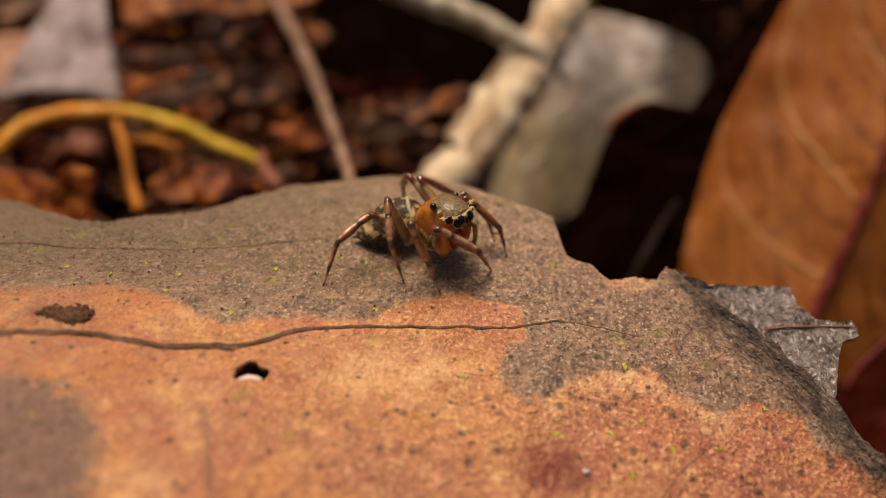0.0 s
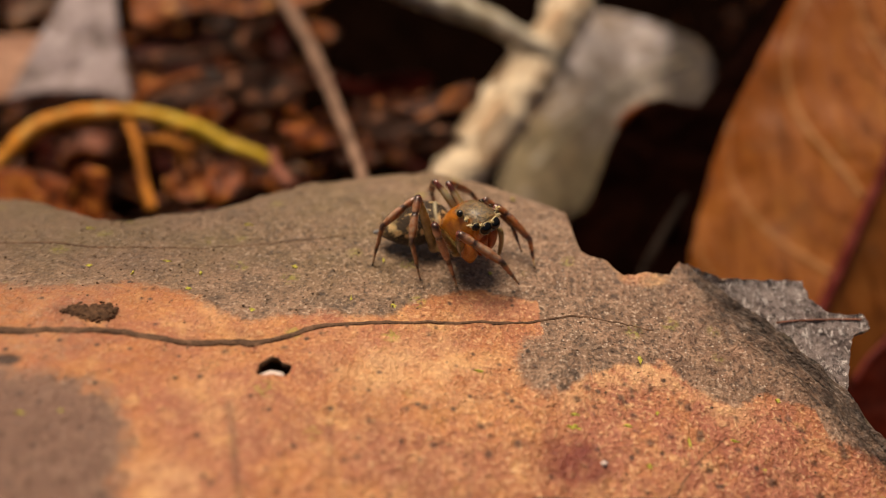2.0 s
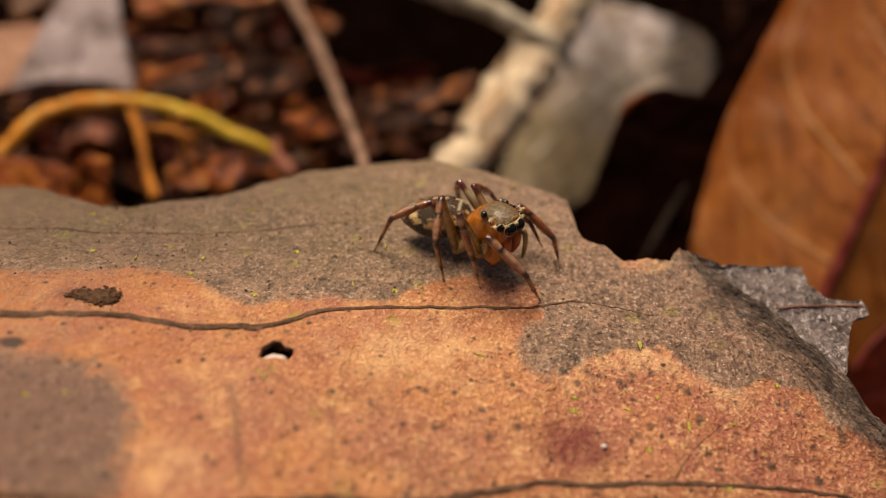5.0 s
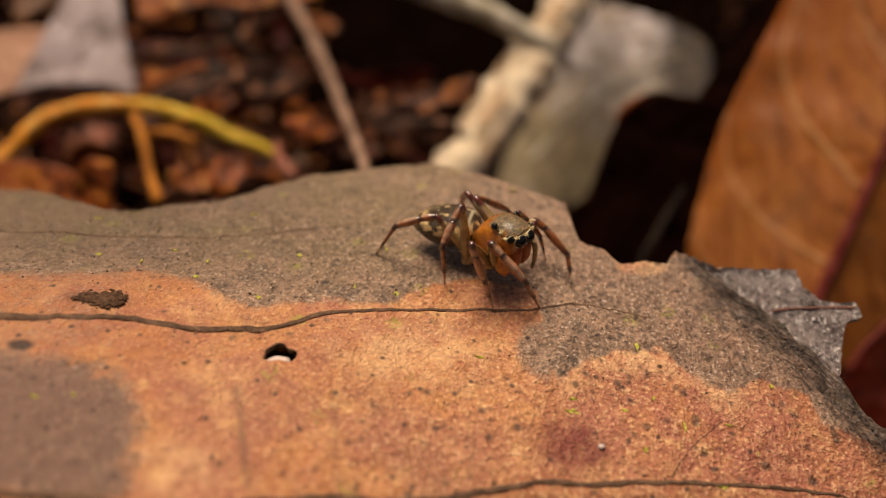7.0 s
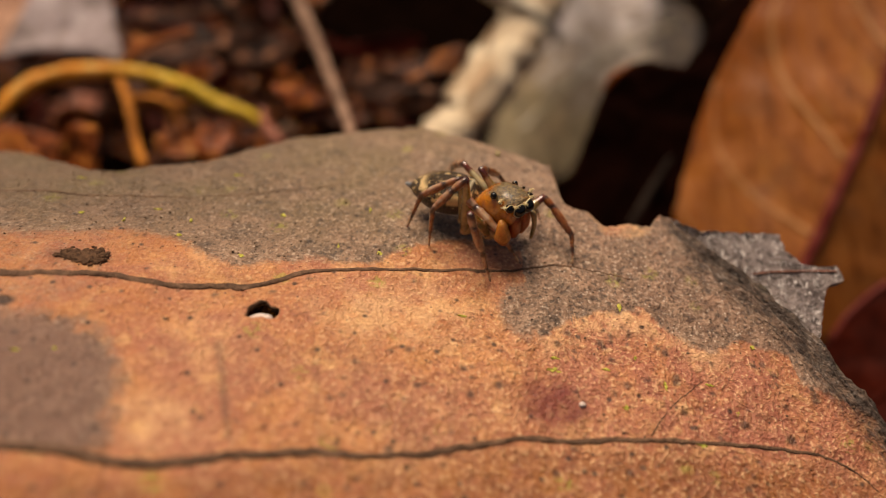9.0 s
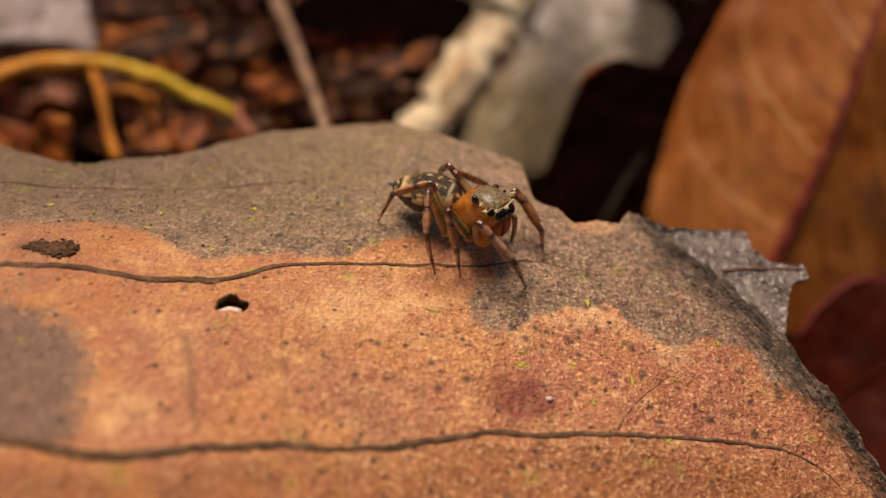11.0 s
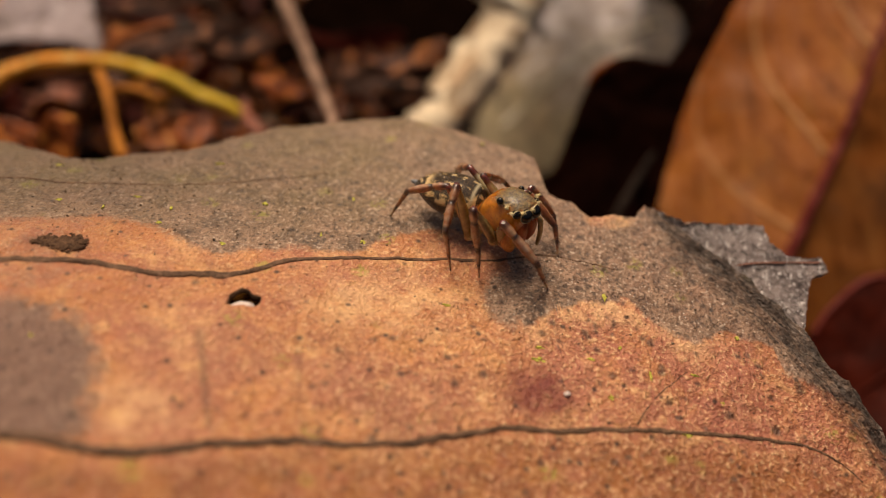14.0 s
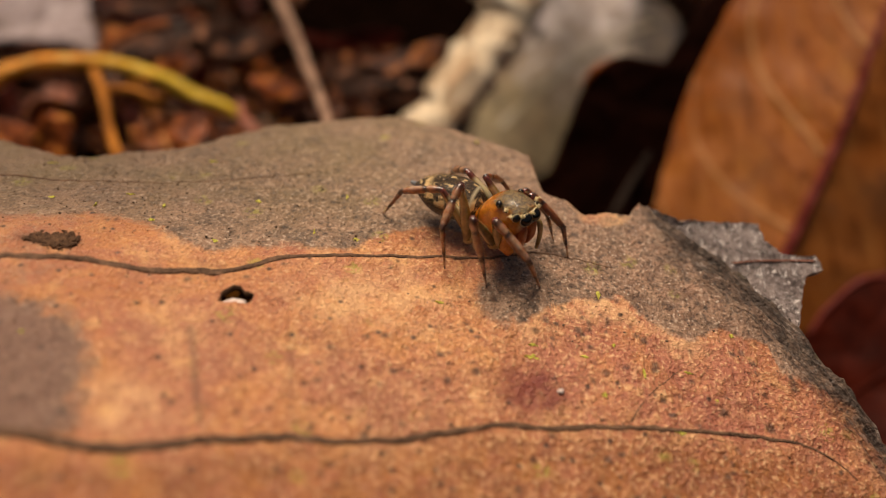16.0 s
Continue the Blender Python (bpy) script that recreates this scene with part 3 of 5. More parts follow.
# faint folds across the blade, painted shade: x, y, slope, from y, to y
CREASES = [(-7.6, 19.7, -0.24, 15.8, 20.2), (-4.4, 19.5, -0.12, 16.3, 20.6), (0.2, 18.6, 0.05, 17.2, 19.2)]
HOLE, HOLE_X, HOLE_Y = (-6.46, 21.66), 0.56, 0.42
PATCH = [(-19.0, 20.6), (-15.4, 20.7), (-13.2, 20.5), (-11.5, 20.0), (-10.4, 18.9), (-9.6, 17.9), (-9.7, 16.8), (-9.9, 15.0)]


LOWER_VEIN = [(-20, 14.4), (-16, 14.6), (-8.2, 15.0), (-4.6, 16.0), (-0.9, 16.5), (2.9, 17.6), (7.9, 18.2), (13.2, 18.5), (20, 17.0)]


def build_main_leaf():
    nx, ny = 380, 230
    torn, inside = set(), set()
    verts, paint, pale, tint = [], [], [], []
    for i in range(nx + 1):
        x0 = -26 + 46 * i / nx
        ye = along(EDGE, x0) + 0.10 * fbm(x0, 3.0, 2.2) + 0.05 * fbm(x0, 9.0, 7.0)
        yf = 8.5 + max(0.0, -x0 - 15) * 1.3
        for j in range(ny + 1):
            f = j / ny
            x, y = x0 + 0.06 * fbm(f * 20, 1.0, 1.0) * step(0, 0.1, 1 - abs(2 * f - 1)), yf + (ye - yf) * f
            hx, hy = (x - HOLE[0]) / HOLE_X, (y - HOLE[1]) / HOLE_Y
            r = math.hypot(hx, hy) / (1 + 0.16 * math.sin(3 * math.atan2(hy, hx) + 2.4) + 0.10 * math.sin(5 * math.atan2(hy, hx)))
            if 0.72 < r < 1.28:
                x, y = HOLE[0] + hx / r * HOLE_X, HOLE[1] + hy / r * HOLE_Y
                torn.add(len(verts))
            elif r < 0.97:
                inside.add(len(verts))
            z = leaf_height(x, y)
            z += 0.10 * fbm(x, y, 0.35, 2.0) + 0.035 * fbm(x, y, 1.6, 5.0) + 0.014 * fbm(x, y, 5.5, 8.0)
            near = ye - y
            crack = fbm(near * 2.0, (x - y) * 0.35, 1.0, 21.0) + 0.5 * fbm(near * 5.0, (x - y) * 0.9, 1.0, 25.0)
            if x0 > 9.0:   # crumpled rim that bends down along the tear
                z += (0.10 * fbm(x * 1.4 - y * 0.5, x + y, 2.2, 3.0) + 0.04 * fbm(x, y, 7.0, 3.5) + 0.22 * crack * step(3.2, 1.2, near) - 0.22 * step(0.6, 0.0, near)) * step(3.0, 0.0, near)
            else:
                z -= 0.22 * step(1.2, 0.0, near) * step(5.0, 3.0, x0)
            verts.append((x, y, z))
            wob = 0.22 * fbm(x, y, 1.3, 11.0)
            soft = 0.35 + 0.55 * step(2, -9, x)
            g = step(-soft, soft, y - along(MARGIN, x) + wob)
            g = max(g, 0.75 * step(1.45, 0.6, math.hypot((x - 2.75) / 0.8, (y - 22.9) / 1.4) + 0.3 * wob))
            blotch = step(-1.5, 1.3, along(PATCH, x) - y + 2.5 * wob) * step(-8.7, -11.4, x + 1.6 * wob) * step(14.2, 15.6, y + wob)
            g = max(g, 0.92 * blotch, 0.36 * step(-8.0, -14.0, x + 2 * wob) * step(19.5, 21.5, y))
            g = min(g, 1 - 0.5 * step(1.3, 0.6, math.hypot((x - 7.3) / 1.2, (y - 27.6) / 0.5)))
            if 4.6 < x0 < 9.0:
                g *= 1 - 0.4 * step(0.45, 0.08, near + 0.2 * wob)
            red = step(1.3, 0.4, math.hypot((x - 3.7) / 1.4, (y - 19.1) / 1.1) + 0.8 * wob)
            red = max(red, 0.17 * step(3, 9, x) * step(-0.25, 0.2, wob + 0.15 * fbm(x, y, 0.6, 17.0)))
            glow = 0.75 * step(1.5, 0.2, along(MARGIN, x) - y + wob) * step(2, 5, x) * step(13, 8, x)
            glow = max(glow, 0.45 * step(1.4, 0.4, math.hypot((x + 8.9) / 1.5, (y - 16.4) / 1.1) + 0.6 * wob), 0.6 * step(1.5, 0.3, math.hypot((x + 1.5) / 3.5, (y - 22.3) / 1.6) + 0.6 * wob))
            pale.append(glow)
            vein = along(LOWER_VEIN, x)
            low = max(0.9 * step(0.3, -1.2, y - vein + wob), 0.6 * step(5.5, 1.2, near + wob) * step(8.0, 12.5, x), 0.35 * step(-8.5, -14.0, x + 2 * wob) * step(19.5, 21.5, y))
            tint.append((step(5.0, -4.0, x + 4 * wob) * step(23.5, 29.0, y), low, 0.9 * step(0.5, 6.0, x + 3 * wob) * step(26.5, 22.5, y), blotch))
            black = 0.0
            for sx, sy, sr in SPECKS:
                if abs(x - sx) < 0.4 and abs(y - sy) < 0.4:
                    black = max(black, 0.75 * step(1.25, 0.6, math.hypot(x - sx, y - sy) / sr))
            black = max(black, 0.40 * step(1, -14, x) * step(23.5, 28, y + wob))
            # shade of the crevice beside the tear, painted as a dark line
            if x0 > 9.2:
                black = max(black, 0.8 * step(0.26, 0.08, abs(near * 0.7 - 0.62 - 0.3 * fbm(x - y, 0.0, 0.9, 31.0))) * step(-0.5, 0.2, fbm(x, y, 1.1, 33.0)))
            for cx, cy, slope, y0, y1 in CREASES:
                if y0 < y < y1:
                    black = max(black, (0.45 if cx < -7 else 0.22) * step(0.20, 0.03, abs(x - cx + slope * (cy - y)) + 0.25 * wob) * step(y0, y0 + 0.5, y) * step(y1, y1 - 0.5, y))
            black = max(black, 0.55 * step(1.3, 0.5, math.hypot((x + 13.42) / 1.1, (y - 23.72) / 0.36) + 1.5 * wob))
            black = max(black, 0.9 * step(1.2, 0.7, math.hypot((x + 14.95) / 0.45, (y - 21.0) / 0.3)))
            # alpha: worn rim, plus painted shade where the relief sinks
            paint.append((g, black, red, min(1.0, 0.95 * step(3.3, 0.6, near + 1.2 * wob) + 0.8 * step(0.0, -0.35, crack) * step(3.2, 1.5, near)) * step(8.5, 10.5, x0)))
    keep = []
    idx = lambda i, j: i * (ny + 1) + j
    for i in range(nx):
        for j in range(ny):
            q = (idx(i, j), idx(i + 1, j), idx(i + 1, j + 1), idx(i, j + 1))
            if not any(k in inside for k in q) and not all(k in torn for k in q):
                keep.append(q)
    v, f, w = solid_sheet(verts, keep, 0.24)
    w = [2 if flag and q[0] in torn else flag for flag, q in zip(w, f)]
    me = mesh_of("brown_dead_leaf", v, f, [M_LEAF, M_TORN, M_VEIN], slots=w)
    col = me.color_attributes.new("pigment", "FLOAT_COLOR", "POINT")
    col.data.foreach_set("color", np.array(paint + paint, float).ravel())
    hue = me.color_attributes.new("tint", "FLOAT_COLOR", "POINT")
    hue.data.foreach_set("color", np.array(tint + tint, float).ravel())
    bloom = me.attributes.new("bloom", "FLOAT", "POINT")
    bloom.data.foreach_set("value", pale + pale)
    return me


def on_leaf(points, n, lift):
    line = smooth_line([(x, y, 0) for x, y in points], n)
    return [(x + 0.03 * fbm(x, y, 2.0), y + 0.05 * fbm(y, x, 1.7, 4.0), leaf_height(x, y) + 0.10 * fbm(x, y, 0.35, 2.0) + 0.035 * fbm(x, y, 1.6, 5.0) + lift) for x, y, _ in line]


main_leaf = part("dead_leaf", build_main_leaf())
tagged(main_leaf, "decaying leathery leaf, orange-brown with grey-brown blotches and a torn rim", "leaf")
VEINS = [
    ([(-20, 22.3), (-14.9, 22.5), (-13.1, 22.7), (-11.2, 22.6), (-9.3, 22.5), (-7.5, 22.7), (-6.0, 23.3), (-4.9, 23.8), (-3.3, 24.2), (-0.7, 24.5), (2.0, 24.8), (3.7, 25.2), (4.6, 25.3), (5.8, 25.2), (7.3, 24.9)], [0.17, 0.16, 0.14, 0.08, 0.055, 0.03]),
    ([(-16, 14.6), (-12.1, 15.0), (-9.8, 14.9), (-8.2, 15.0), (-6.7, 15.5), (-4.6, 16.0), (-2.6, 16.2), (-0.9, 16.5), (1.0, 17.1), (2.9, 17.6), (4.8, 17.8), (7.9, 18.2), (11.0, 18.5), (13.2, 18.5), (14.6, 18.1), (15.4, 17.5)], [0.18, 0.17, 0.14, 0.105, 0.075, 0.035]),
    ([(-19, 28.8), (-15.6, 28.5), (-14.0, 28.3), (-11.8, 28.3), (-9.6, 28.5), (-6.8, 29.0), (-4.2, 29.7)], [0.06, 0.045, 0.02]),
    ([(7.1, 18.3), (8.0, 19.5), (9.3, 20.7)], [0.035, 0.03, 0.015]),
]
for pts, rad in VEINS:
    v, f = tube(on_leaf(pts, 220, 0.0), rad, 10, 0.7, 1, 0.5)
    part("vein", mesh_of("vein", v, f, M_VEIN), main_leaf, "dark raised leaf vein")


def build_flap():
    ridge = smooth_line([(9.3, 28.7, 0), (10.3, 27.8, 0), (11.4, 26.8, 0), (12.5, 25.7, 0), (13.5, 24.45, 0), (14.45, 23.2, 0)], 90)
    out = [(9.35, 28.72), (10.5, 28.02), (12.2, 28.02), (13.95, 28.15), (14.05, 27.3), (14.6, 26.65), (15.4, 26.6), (16.1, 26.75), (16.25, 26.1), (15.5, 25.75), (15.2, 25.2), (14.9, 24.3), (14.68, 23.6), (14.5, 23.15)]
    o = np.array(out)
    d = np.concatenate([[0], np.cumsum(np.linalg.norm(np.diff(o, axis=0), axis=1))])
    s = np.linspace(0, d[-1], 90)
    outer = np.column_stack([np.interp(s, d, o[:, 0]), np.interp(s, d, o[:, 1])])
    verts, nv = [], 40
    for i in range(90):
        for j in range(nv + 1):
            f = j / nv
            x = ridge[i][0] + (outer[i][0] - ridge[i][0]) * f
            y = ridge[i][1] + (outer[i][1] - ridge[i][1]) * f
            jag = 0.10 * fbm(i * 0.5, 2.0, 1.0) * step(0.6, 1.0, f)
            z = leaf_height(x, y) - 0.36 + 0.10 * fbm(x, y, 1.1, 6.0) + 0.03 * fbm(x, y, 4.0, 6.0) + 0.25 * f * f - 0.3 * step(0.35, 0.0, f)
            verts.append((x + jag, y + jag, z))
    faces = [(i * (nv + 1) + j, i * (nv + 1) + j + 1, (i + 1) * (nv + 1) + j + 1, (i + 1) * (nv + 1) + j) for i in range(89) for j in range(nv)]
    v, f, w = solid_sheet(verts, faces, 0.14)
    return mesh_of("torn_flap", v, f, [M_FLAP, M_TORN], slots=w)


flap = part("torn_flap", build_flap(), main_leaf, "ashen fibrous torn flap of the leaf")
fv = [(x, y, leaf_height(x, y) - 0.36 + 0.10 * fbm(x, y, 1.1, 6.0) + lift) for x, y, lift in ((12.5, 26.2, 0.0), (13.5, 26.3, 0.06), (14.6, 26.38, 0.14), (16.0, 26.45, 0.24))]
v, f = tube(smooth_line(fv, 30), [0.03, 0.04, 0.03], 8, 0.8)
part("vein", mesh_of("vein", v, f, M_FLAPVEIN), flap, "thin red-brown vein")


# ---- bits that lie on the leaf ----
def scale_sheet(outline, thick):
    """A small flat scale inside a ragged outline."""
    m = len(outline)
    verts = [(0, 0, 0)] + [(x * f, y * f, 0.3 * thick * (1 - f)) for f in (0.5, 1.0) for x, y in outline]
    faces = [(0, 1 + k, 1 + (k + 1) % m) for k in range(m)] + [(1 + k, 1 + m + k, 1 + m + (k + 1) % m, 1 + (k + 1) % m) for k in range(m)]
    return solid_sheet(verts, faces, thick)


def build_crust():
    verts, faces = [], []
    heaps = [(random.uniform(-0.85, 0.85), random.gauss(0, 0.13), random.uniform(0.10, 0.24)) for _ in range(13)]
    for _ in range(700):
        hx, hy, spread = random.choice(heaps)
        x, y = -13.42 + hx + random.gauss(0, spread), 23.74 + hy + random.gauss(0, 0.8 * spread)
        r = random.uniform(0.025, 0.08)
        b, g = ball((x, y, leaf_height(x, y) + 0.03 + random.uniform(0, 0.05)), r * random.uniform(0.8, 1.6), r, r * 0.8, 7, 5)
        faces += [tuple(i + len(verts) for i in q) for q in g]
        verts += b
    return mesh_of("crust", verts, faces, M_FRASS, smooth=False)


tagged(part("crust", build_crust()), "small crumbly dark brown crust of frass on the leaf", "crust")
for x, y, s in ((6.6, 23.5, 0.13), (3.8, 20.4, 0.16), (-10.1, 25.5, 0.12), (-2.5, 25.2, 0.11), (-4.1, 25.5, 0.09), (-12.4, 26.4, 0.09), (9.6, 20.6, 0.10), (0.6, 22.3, 0.10), (7.9, 20.3, 0.12), (6.9, 21.3, 0.09), (-11.3, 27.3, 0.10), (2.4, 32.6, 0.09), (-8.7, 30.3, 0.11), (-5.6, 15.7, 0.12), (8.9, 18.2, 0.12), (5.8, 20.7, 0.12), (-13.7, 18.6, 0.10), (-12.6, 18.9, 0.08), (-15.2, 30.0, 0.12), (-9.9, 26.6, 0.10), (-6.4, 27.2, 0.12), (-7.6, 24.5, 0.10), (3.9, 20.9, 0.10), (6.3, 19.2, 0.10), (10.5, 19.6, 0.09), (1.2, 27.4, 0.08), (-3.0, 27.9, 0.09), (-14.2, 26.9, 0.12), (11.6, 22.4, 0.10)):
    tall = random.choice((0.6, 1.0, 1.7))
    ragged = [(0.8 * s / tall * random.uniform(0.25, 1.6) * math.cos(w), 0.8 * s * tall * random.uniform(0.25, 1.6) * math.sin(w)) for w in np.linspace(0, 2 * math.pi, random.choice((14, 17, 20)))[:-1]]
    verts, faces, _ = scale_sheet(ragged, 0.05)
    verts = [(x + u, y + w, leaf_height(x + u, y + w) + 0.10 * fbm(x + u, y + w, 0.35, 2.0) + 0.03 + q + 0.04 * fbm(u, w, 14.0, s)) for u, w, q in verts]
    tagged(part("algae_fleck", mesh_of("algae_fleck", verts, faces, M_ALGA, smooth=False)), "tiny yellow-green algae fleck on the leaf", "algae", "algae flecks on the leaf")


def build_specks():
    """Dark crumbs of mould and dirt, thickest on the grey blotches."""
    dirt, verts, faces = random.Random(23), [], []
    for n in range(1700):
        x, y = (dirt.uniform(-19, 17), dirt.uniform(13, 33)) if n < 1100 else (dirt.triangular(-19, 1, -14), dirt.uniform(24.5, 31.5))
        grey = y > along(MARGIN, x) or (y < along(PATCH, x) and x < -9.6)
        if y > along(EDGE, x) - 0.4 or dirt.random() > (0.85 if grey else 0.28) or math.hypot(x - HOLE[0], y - HOLE[1]) < 0.9:
            continue
        d = dirt.uniform(0.02, 0.045) if dirt.random() < 0.9 else dirt.uniform(0.045, 0.07)
        d *= 1.0 if n < 1100 else 0.6
        z = leaf_height(x, y) + 0.10 * fbm(x, y, 0.35, 2.0) + 0.035 * fbm(x, y, 1.6, 5.0) + 0.1 * d
        b, g = ball((x, y, z), d * dirt.uniform(0.7, 1.6), d, d * (dirt.uniform(0.3, 0.7) if n < 1100 else dirt.uniform(0.6, 2.4)), 7, 4)
        faces += [tuple(i + len(verts) for i in q) for q in g]
        verts += b
    return mesh_of("mould_specks", verts, faces, M_MOULD)


tagged(part("mould_specks", build_specks()), "scattered dark crumbs of mould on the leaf", "mould", "", "stuff")
for x, y, s in ((4.72, 19.1, 0.13),):
    b, g = ball((x, y, leaf_height(x, y) + 0.05), s, s * 0.8, s * 0.7, 9, 6)
    tagged(part("egg", mesh_of("egg", b, g, M_FILM)), "tiny whitish insect egg on the leaf", "egg")
b, g = ball((0, 0, 0), 0.52, 0.34, 0.30, 18, 12)
b = [(x * (1 + 0.2 * fbm(x, y, 3.0)), y, z + 0.06 * fbm(x, y, 4.0, 2.0)) for x, y, z in b]
tagged(part("seed_husk", mesh_of("seed_husk", b, g, M_FILM), None, "", mpose(-6.48, 21.36, leaf_height(-6.4, 21.5) - 0.34)), "pale husk showing through a hole in the leaf", "husk")


# ---- ground and litter behind ----
def build_ground():
    rings = [0, 4, 8, 12, 16, 20, 24, 28, 32, 36, 40, 44, 48, 52, 56, 60, 66, 72, 80, 90, 110, 140, 200, 400, 1000, 4000, 20000, 100000]
    seg = 96
    verts, faces = [], []
    for r in rings:
        for k in range(seg):
            w = 2 * math.pi * k / seg
            x, y = r * math.cos(w), 48 + r * math.sin(w)
            z = -11.0 + (2.6 * fbm(x, y, 0.09, 1.0) + 1.0 * fbm(x, y, 0.35, 2.0)) * step(3000, 200, r)
            z -= 9 * step(10, 3, math.hypot((x + 1) / 1.2, (y - 68)))
            verts.append((x, y, z))
    for i in range(len(rings) - 1):
        for k in range(seg):
            k2 = (k + 1) % seg
            faces.append((i * seg + k, (i + 1) * seg + k, (i + 1) * seg + k2, i * seg + k2))
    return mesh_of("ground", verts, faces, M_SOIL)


tagged(part("ground", build_ground()), "forest soil under leaf litter, blackened in colour for shade", "ground", "", "structure")


def blade(outline, rings=16, curl=0.0, wave=0.3, thick=0.25, seed=0.0, dome=(0.0, 0.0), fold=(0.0, 0.0, 0.0, 0.0)):
    """A leaf sheet inside an outline given in its own plane, curled and wavy."""
    o = smooth_line([(x, y, 0) for x, y in list(outline) + [outline[0]]], max(5, rings - 6) * len(outline))[:-1]
    c = o.mean(0)
    m = len(o)
    verts = []
    for i in range(rings + 1):
        f = i / rings
        for k in range(m):
            x, y = (c + (o[k] - c) * f)[:2]
            if i == rings:
                x += 0.12 * fbm(k * 0.4, seed, 1.0)
                y += 0.12 * fbm(seed, k * 0.4, 1.0)
            z = wave * fbm(x, y, 0.18, seed) + 0.12 * wave * fbm(x, y, 0.9, seed) + curl * 0.01 * x * x + dome[0] * 0.01 * y * y + dome[1] * x * y * 0.01
            z -= fold[3] * max(0.0, fold[0] * x + fold[1] * y + fold[2])
            verts.append((x, y, z))
    faces = []
    for i in range(rings):
        for k in range(m):
            k2 = (k + 1) % m
            q = (i * m + k, (i + 1) * m + k, (i + 1) * m + k2, i * m + k2)
            faces.append(q if i else (k * 0, m + k, m + k2))
    area = sum(o[k][0] * o[(k + 1) % m][1] - o[(k + 1) % m][0] * o[k][1] for k in range(m))
    if area < 0:
        faces = [tuple(reversed(q)) for q in faces]
    return solid_sheet(verts, faces, thick)[:2]


def litter_leaf(name, outline, at, material, label, curl=0.0, wave=0.3, seed=0.0, dome=(0.0, 0.0), category="leaf", fold=(0.0, 0.0, 0.0, 0.0)):
    v, f = blade(outline, 16, curl, wave, 0.25, seed, dome, fold)
    return tagged(part(name, mesh_of(name, v, f, material), None, "", at), label, category)


big = litter_leaf("curled_leaf", [(-8.8, 9.9), (-8.1, 4.7), (-7.1, -0.8), (-5.2, -5.7), (-3.0, -9.8), (0.2, -14.0), (4.9, -13.0), (9.1, -8.9), (10.5, -3.6), (10.0, 3.7), (8.6, 10), (4.5, 18), (-4.5, 19), (-9.3, 13.4)],
                  mpose(22.4, 48.0, 0.3, 42, 0, -53), M_BROWN, "large glossy orange-brown leaf leaning with a red midrib", 0.0, 0.35, 3.0, fold=(0.97, 0.243, -3.98, 1.1))
for pts, rad, m, lab in (([(3.3, 3.2), (4.6, -1.8), (5.8, -6.8), (6.3, -10)], [0.3, 0.38, 0.4], M_MIDRIB, "dark red midrib"), ([(3.3, 3.2), (1.0, 10), (-1, 17)], [0.3, 0.25], M_MIDRIB, "dark red midrib"),
                         ([(-7.9, 13.0), (-7.5, 9.0), (-6.2, 5.9), (-3.3, 3.2), (1.8, 1.3), (3.4, 0.6)], [0.1, 0.16, 0.22], M_BROWNVEIN, "pale side vein"), ([(-7.2, 1.0), (-4.2, -2.6), (0.2, -4.2), (4.8, -4.3)], [0.06, 0.12, 0.18], M_BROWNVEIN, "pale side vein"),
                         ([(-6, 12.5), (-3, 10), (0, 8.3), (2, 7.6)], [0.06, 0.12, 0.18], M_BROWNVEIN, "pale side vein"), ([(-4.0, -7.0), (-1, -8.5), (2, -9), (5.5, -8.6)], [0.06, 0.1, 0.16], M_BROWNVEIN, "pale side vein")):
    line = [(x, y, 0.35 * fbm(x, y, 0.18, 3.0)) for x, y, _ in smooth_line([(a, b, 0) for a, b in pts], 40)]
    v, f = tube(line, rad, 8, 0.0, 0, 0.6)
    part("vein", mesh_of("vein", v, f, m), big, lab)
for off in (-6.4, -3.0, -1.4, 2.2, 3.8, 6.0, 8.0):
    line = [(x, y, 0.02 + 0.35 * fbm(x, y, 0.18, 3.0)) for x, y, _ in smooth_line([(-6.6 + 0.2 * abs(off), 5.5 + off, 0), (-3.2, 2.4 + off, 0), (1.2, 0.6 + off, 0), (3.6 - 0.1 * off, 0.2 + off, 0)], 30)]
    v, f = tube(line, [0.03, 0.06, 0.08], 6, 0.0, 0, 0.6)
    part("fine_vein", mesh_of("fine_vein", v, f, M_DARKVEIN), big, "faint darker vein")
# outline runs up beside the curled leaf, a dark sheet for the shaded gap
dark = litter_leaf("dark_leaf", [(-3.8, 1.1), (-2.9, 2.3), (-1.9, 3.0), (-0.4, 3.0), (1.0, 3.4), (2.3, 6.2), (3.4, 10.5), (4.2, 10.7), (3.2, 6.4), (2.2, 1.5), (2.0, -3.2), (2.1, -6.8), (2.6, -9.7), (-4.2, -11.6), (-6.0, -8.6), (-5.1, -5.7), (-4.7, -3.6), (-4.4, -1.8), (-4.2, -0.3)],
                   mpose(13.8, 47.5, 2.6, 64, 0, -22), M_DARK, "dark red-brown leaf standing on edge, shade painted in, filling the gap", 0.6, 0.4, 7.0)
v, f = tube(smooth_line([(-4.0, 0.7, 0.12), (-3.6, 1.5, 0.15), (-3.0, 2.2, 0.15), (-2.4, 2.8, 0.12)], 16), [0.12, 0.28, 0.2, 0.06], 8, 0.6, 3, 0.5)
part("dry_tip", mesh_of("dry_tip", v, f, M_RUST), dark, "dry orange edge of the leaf")
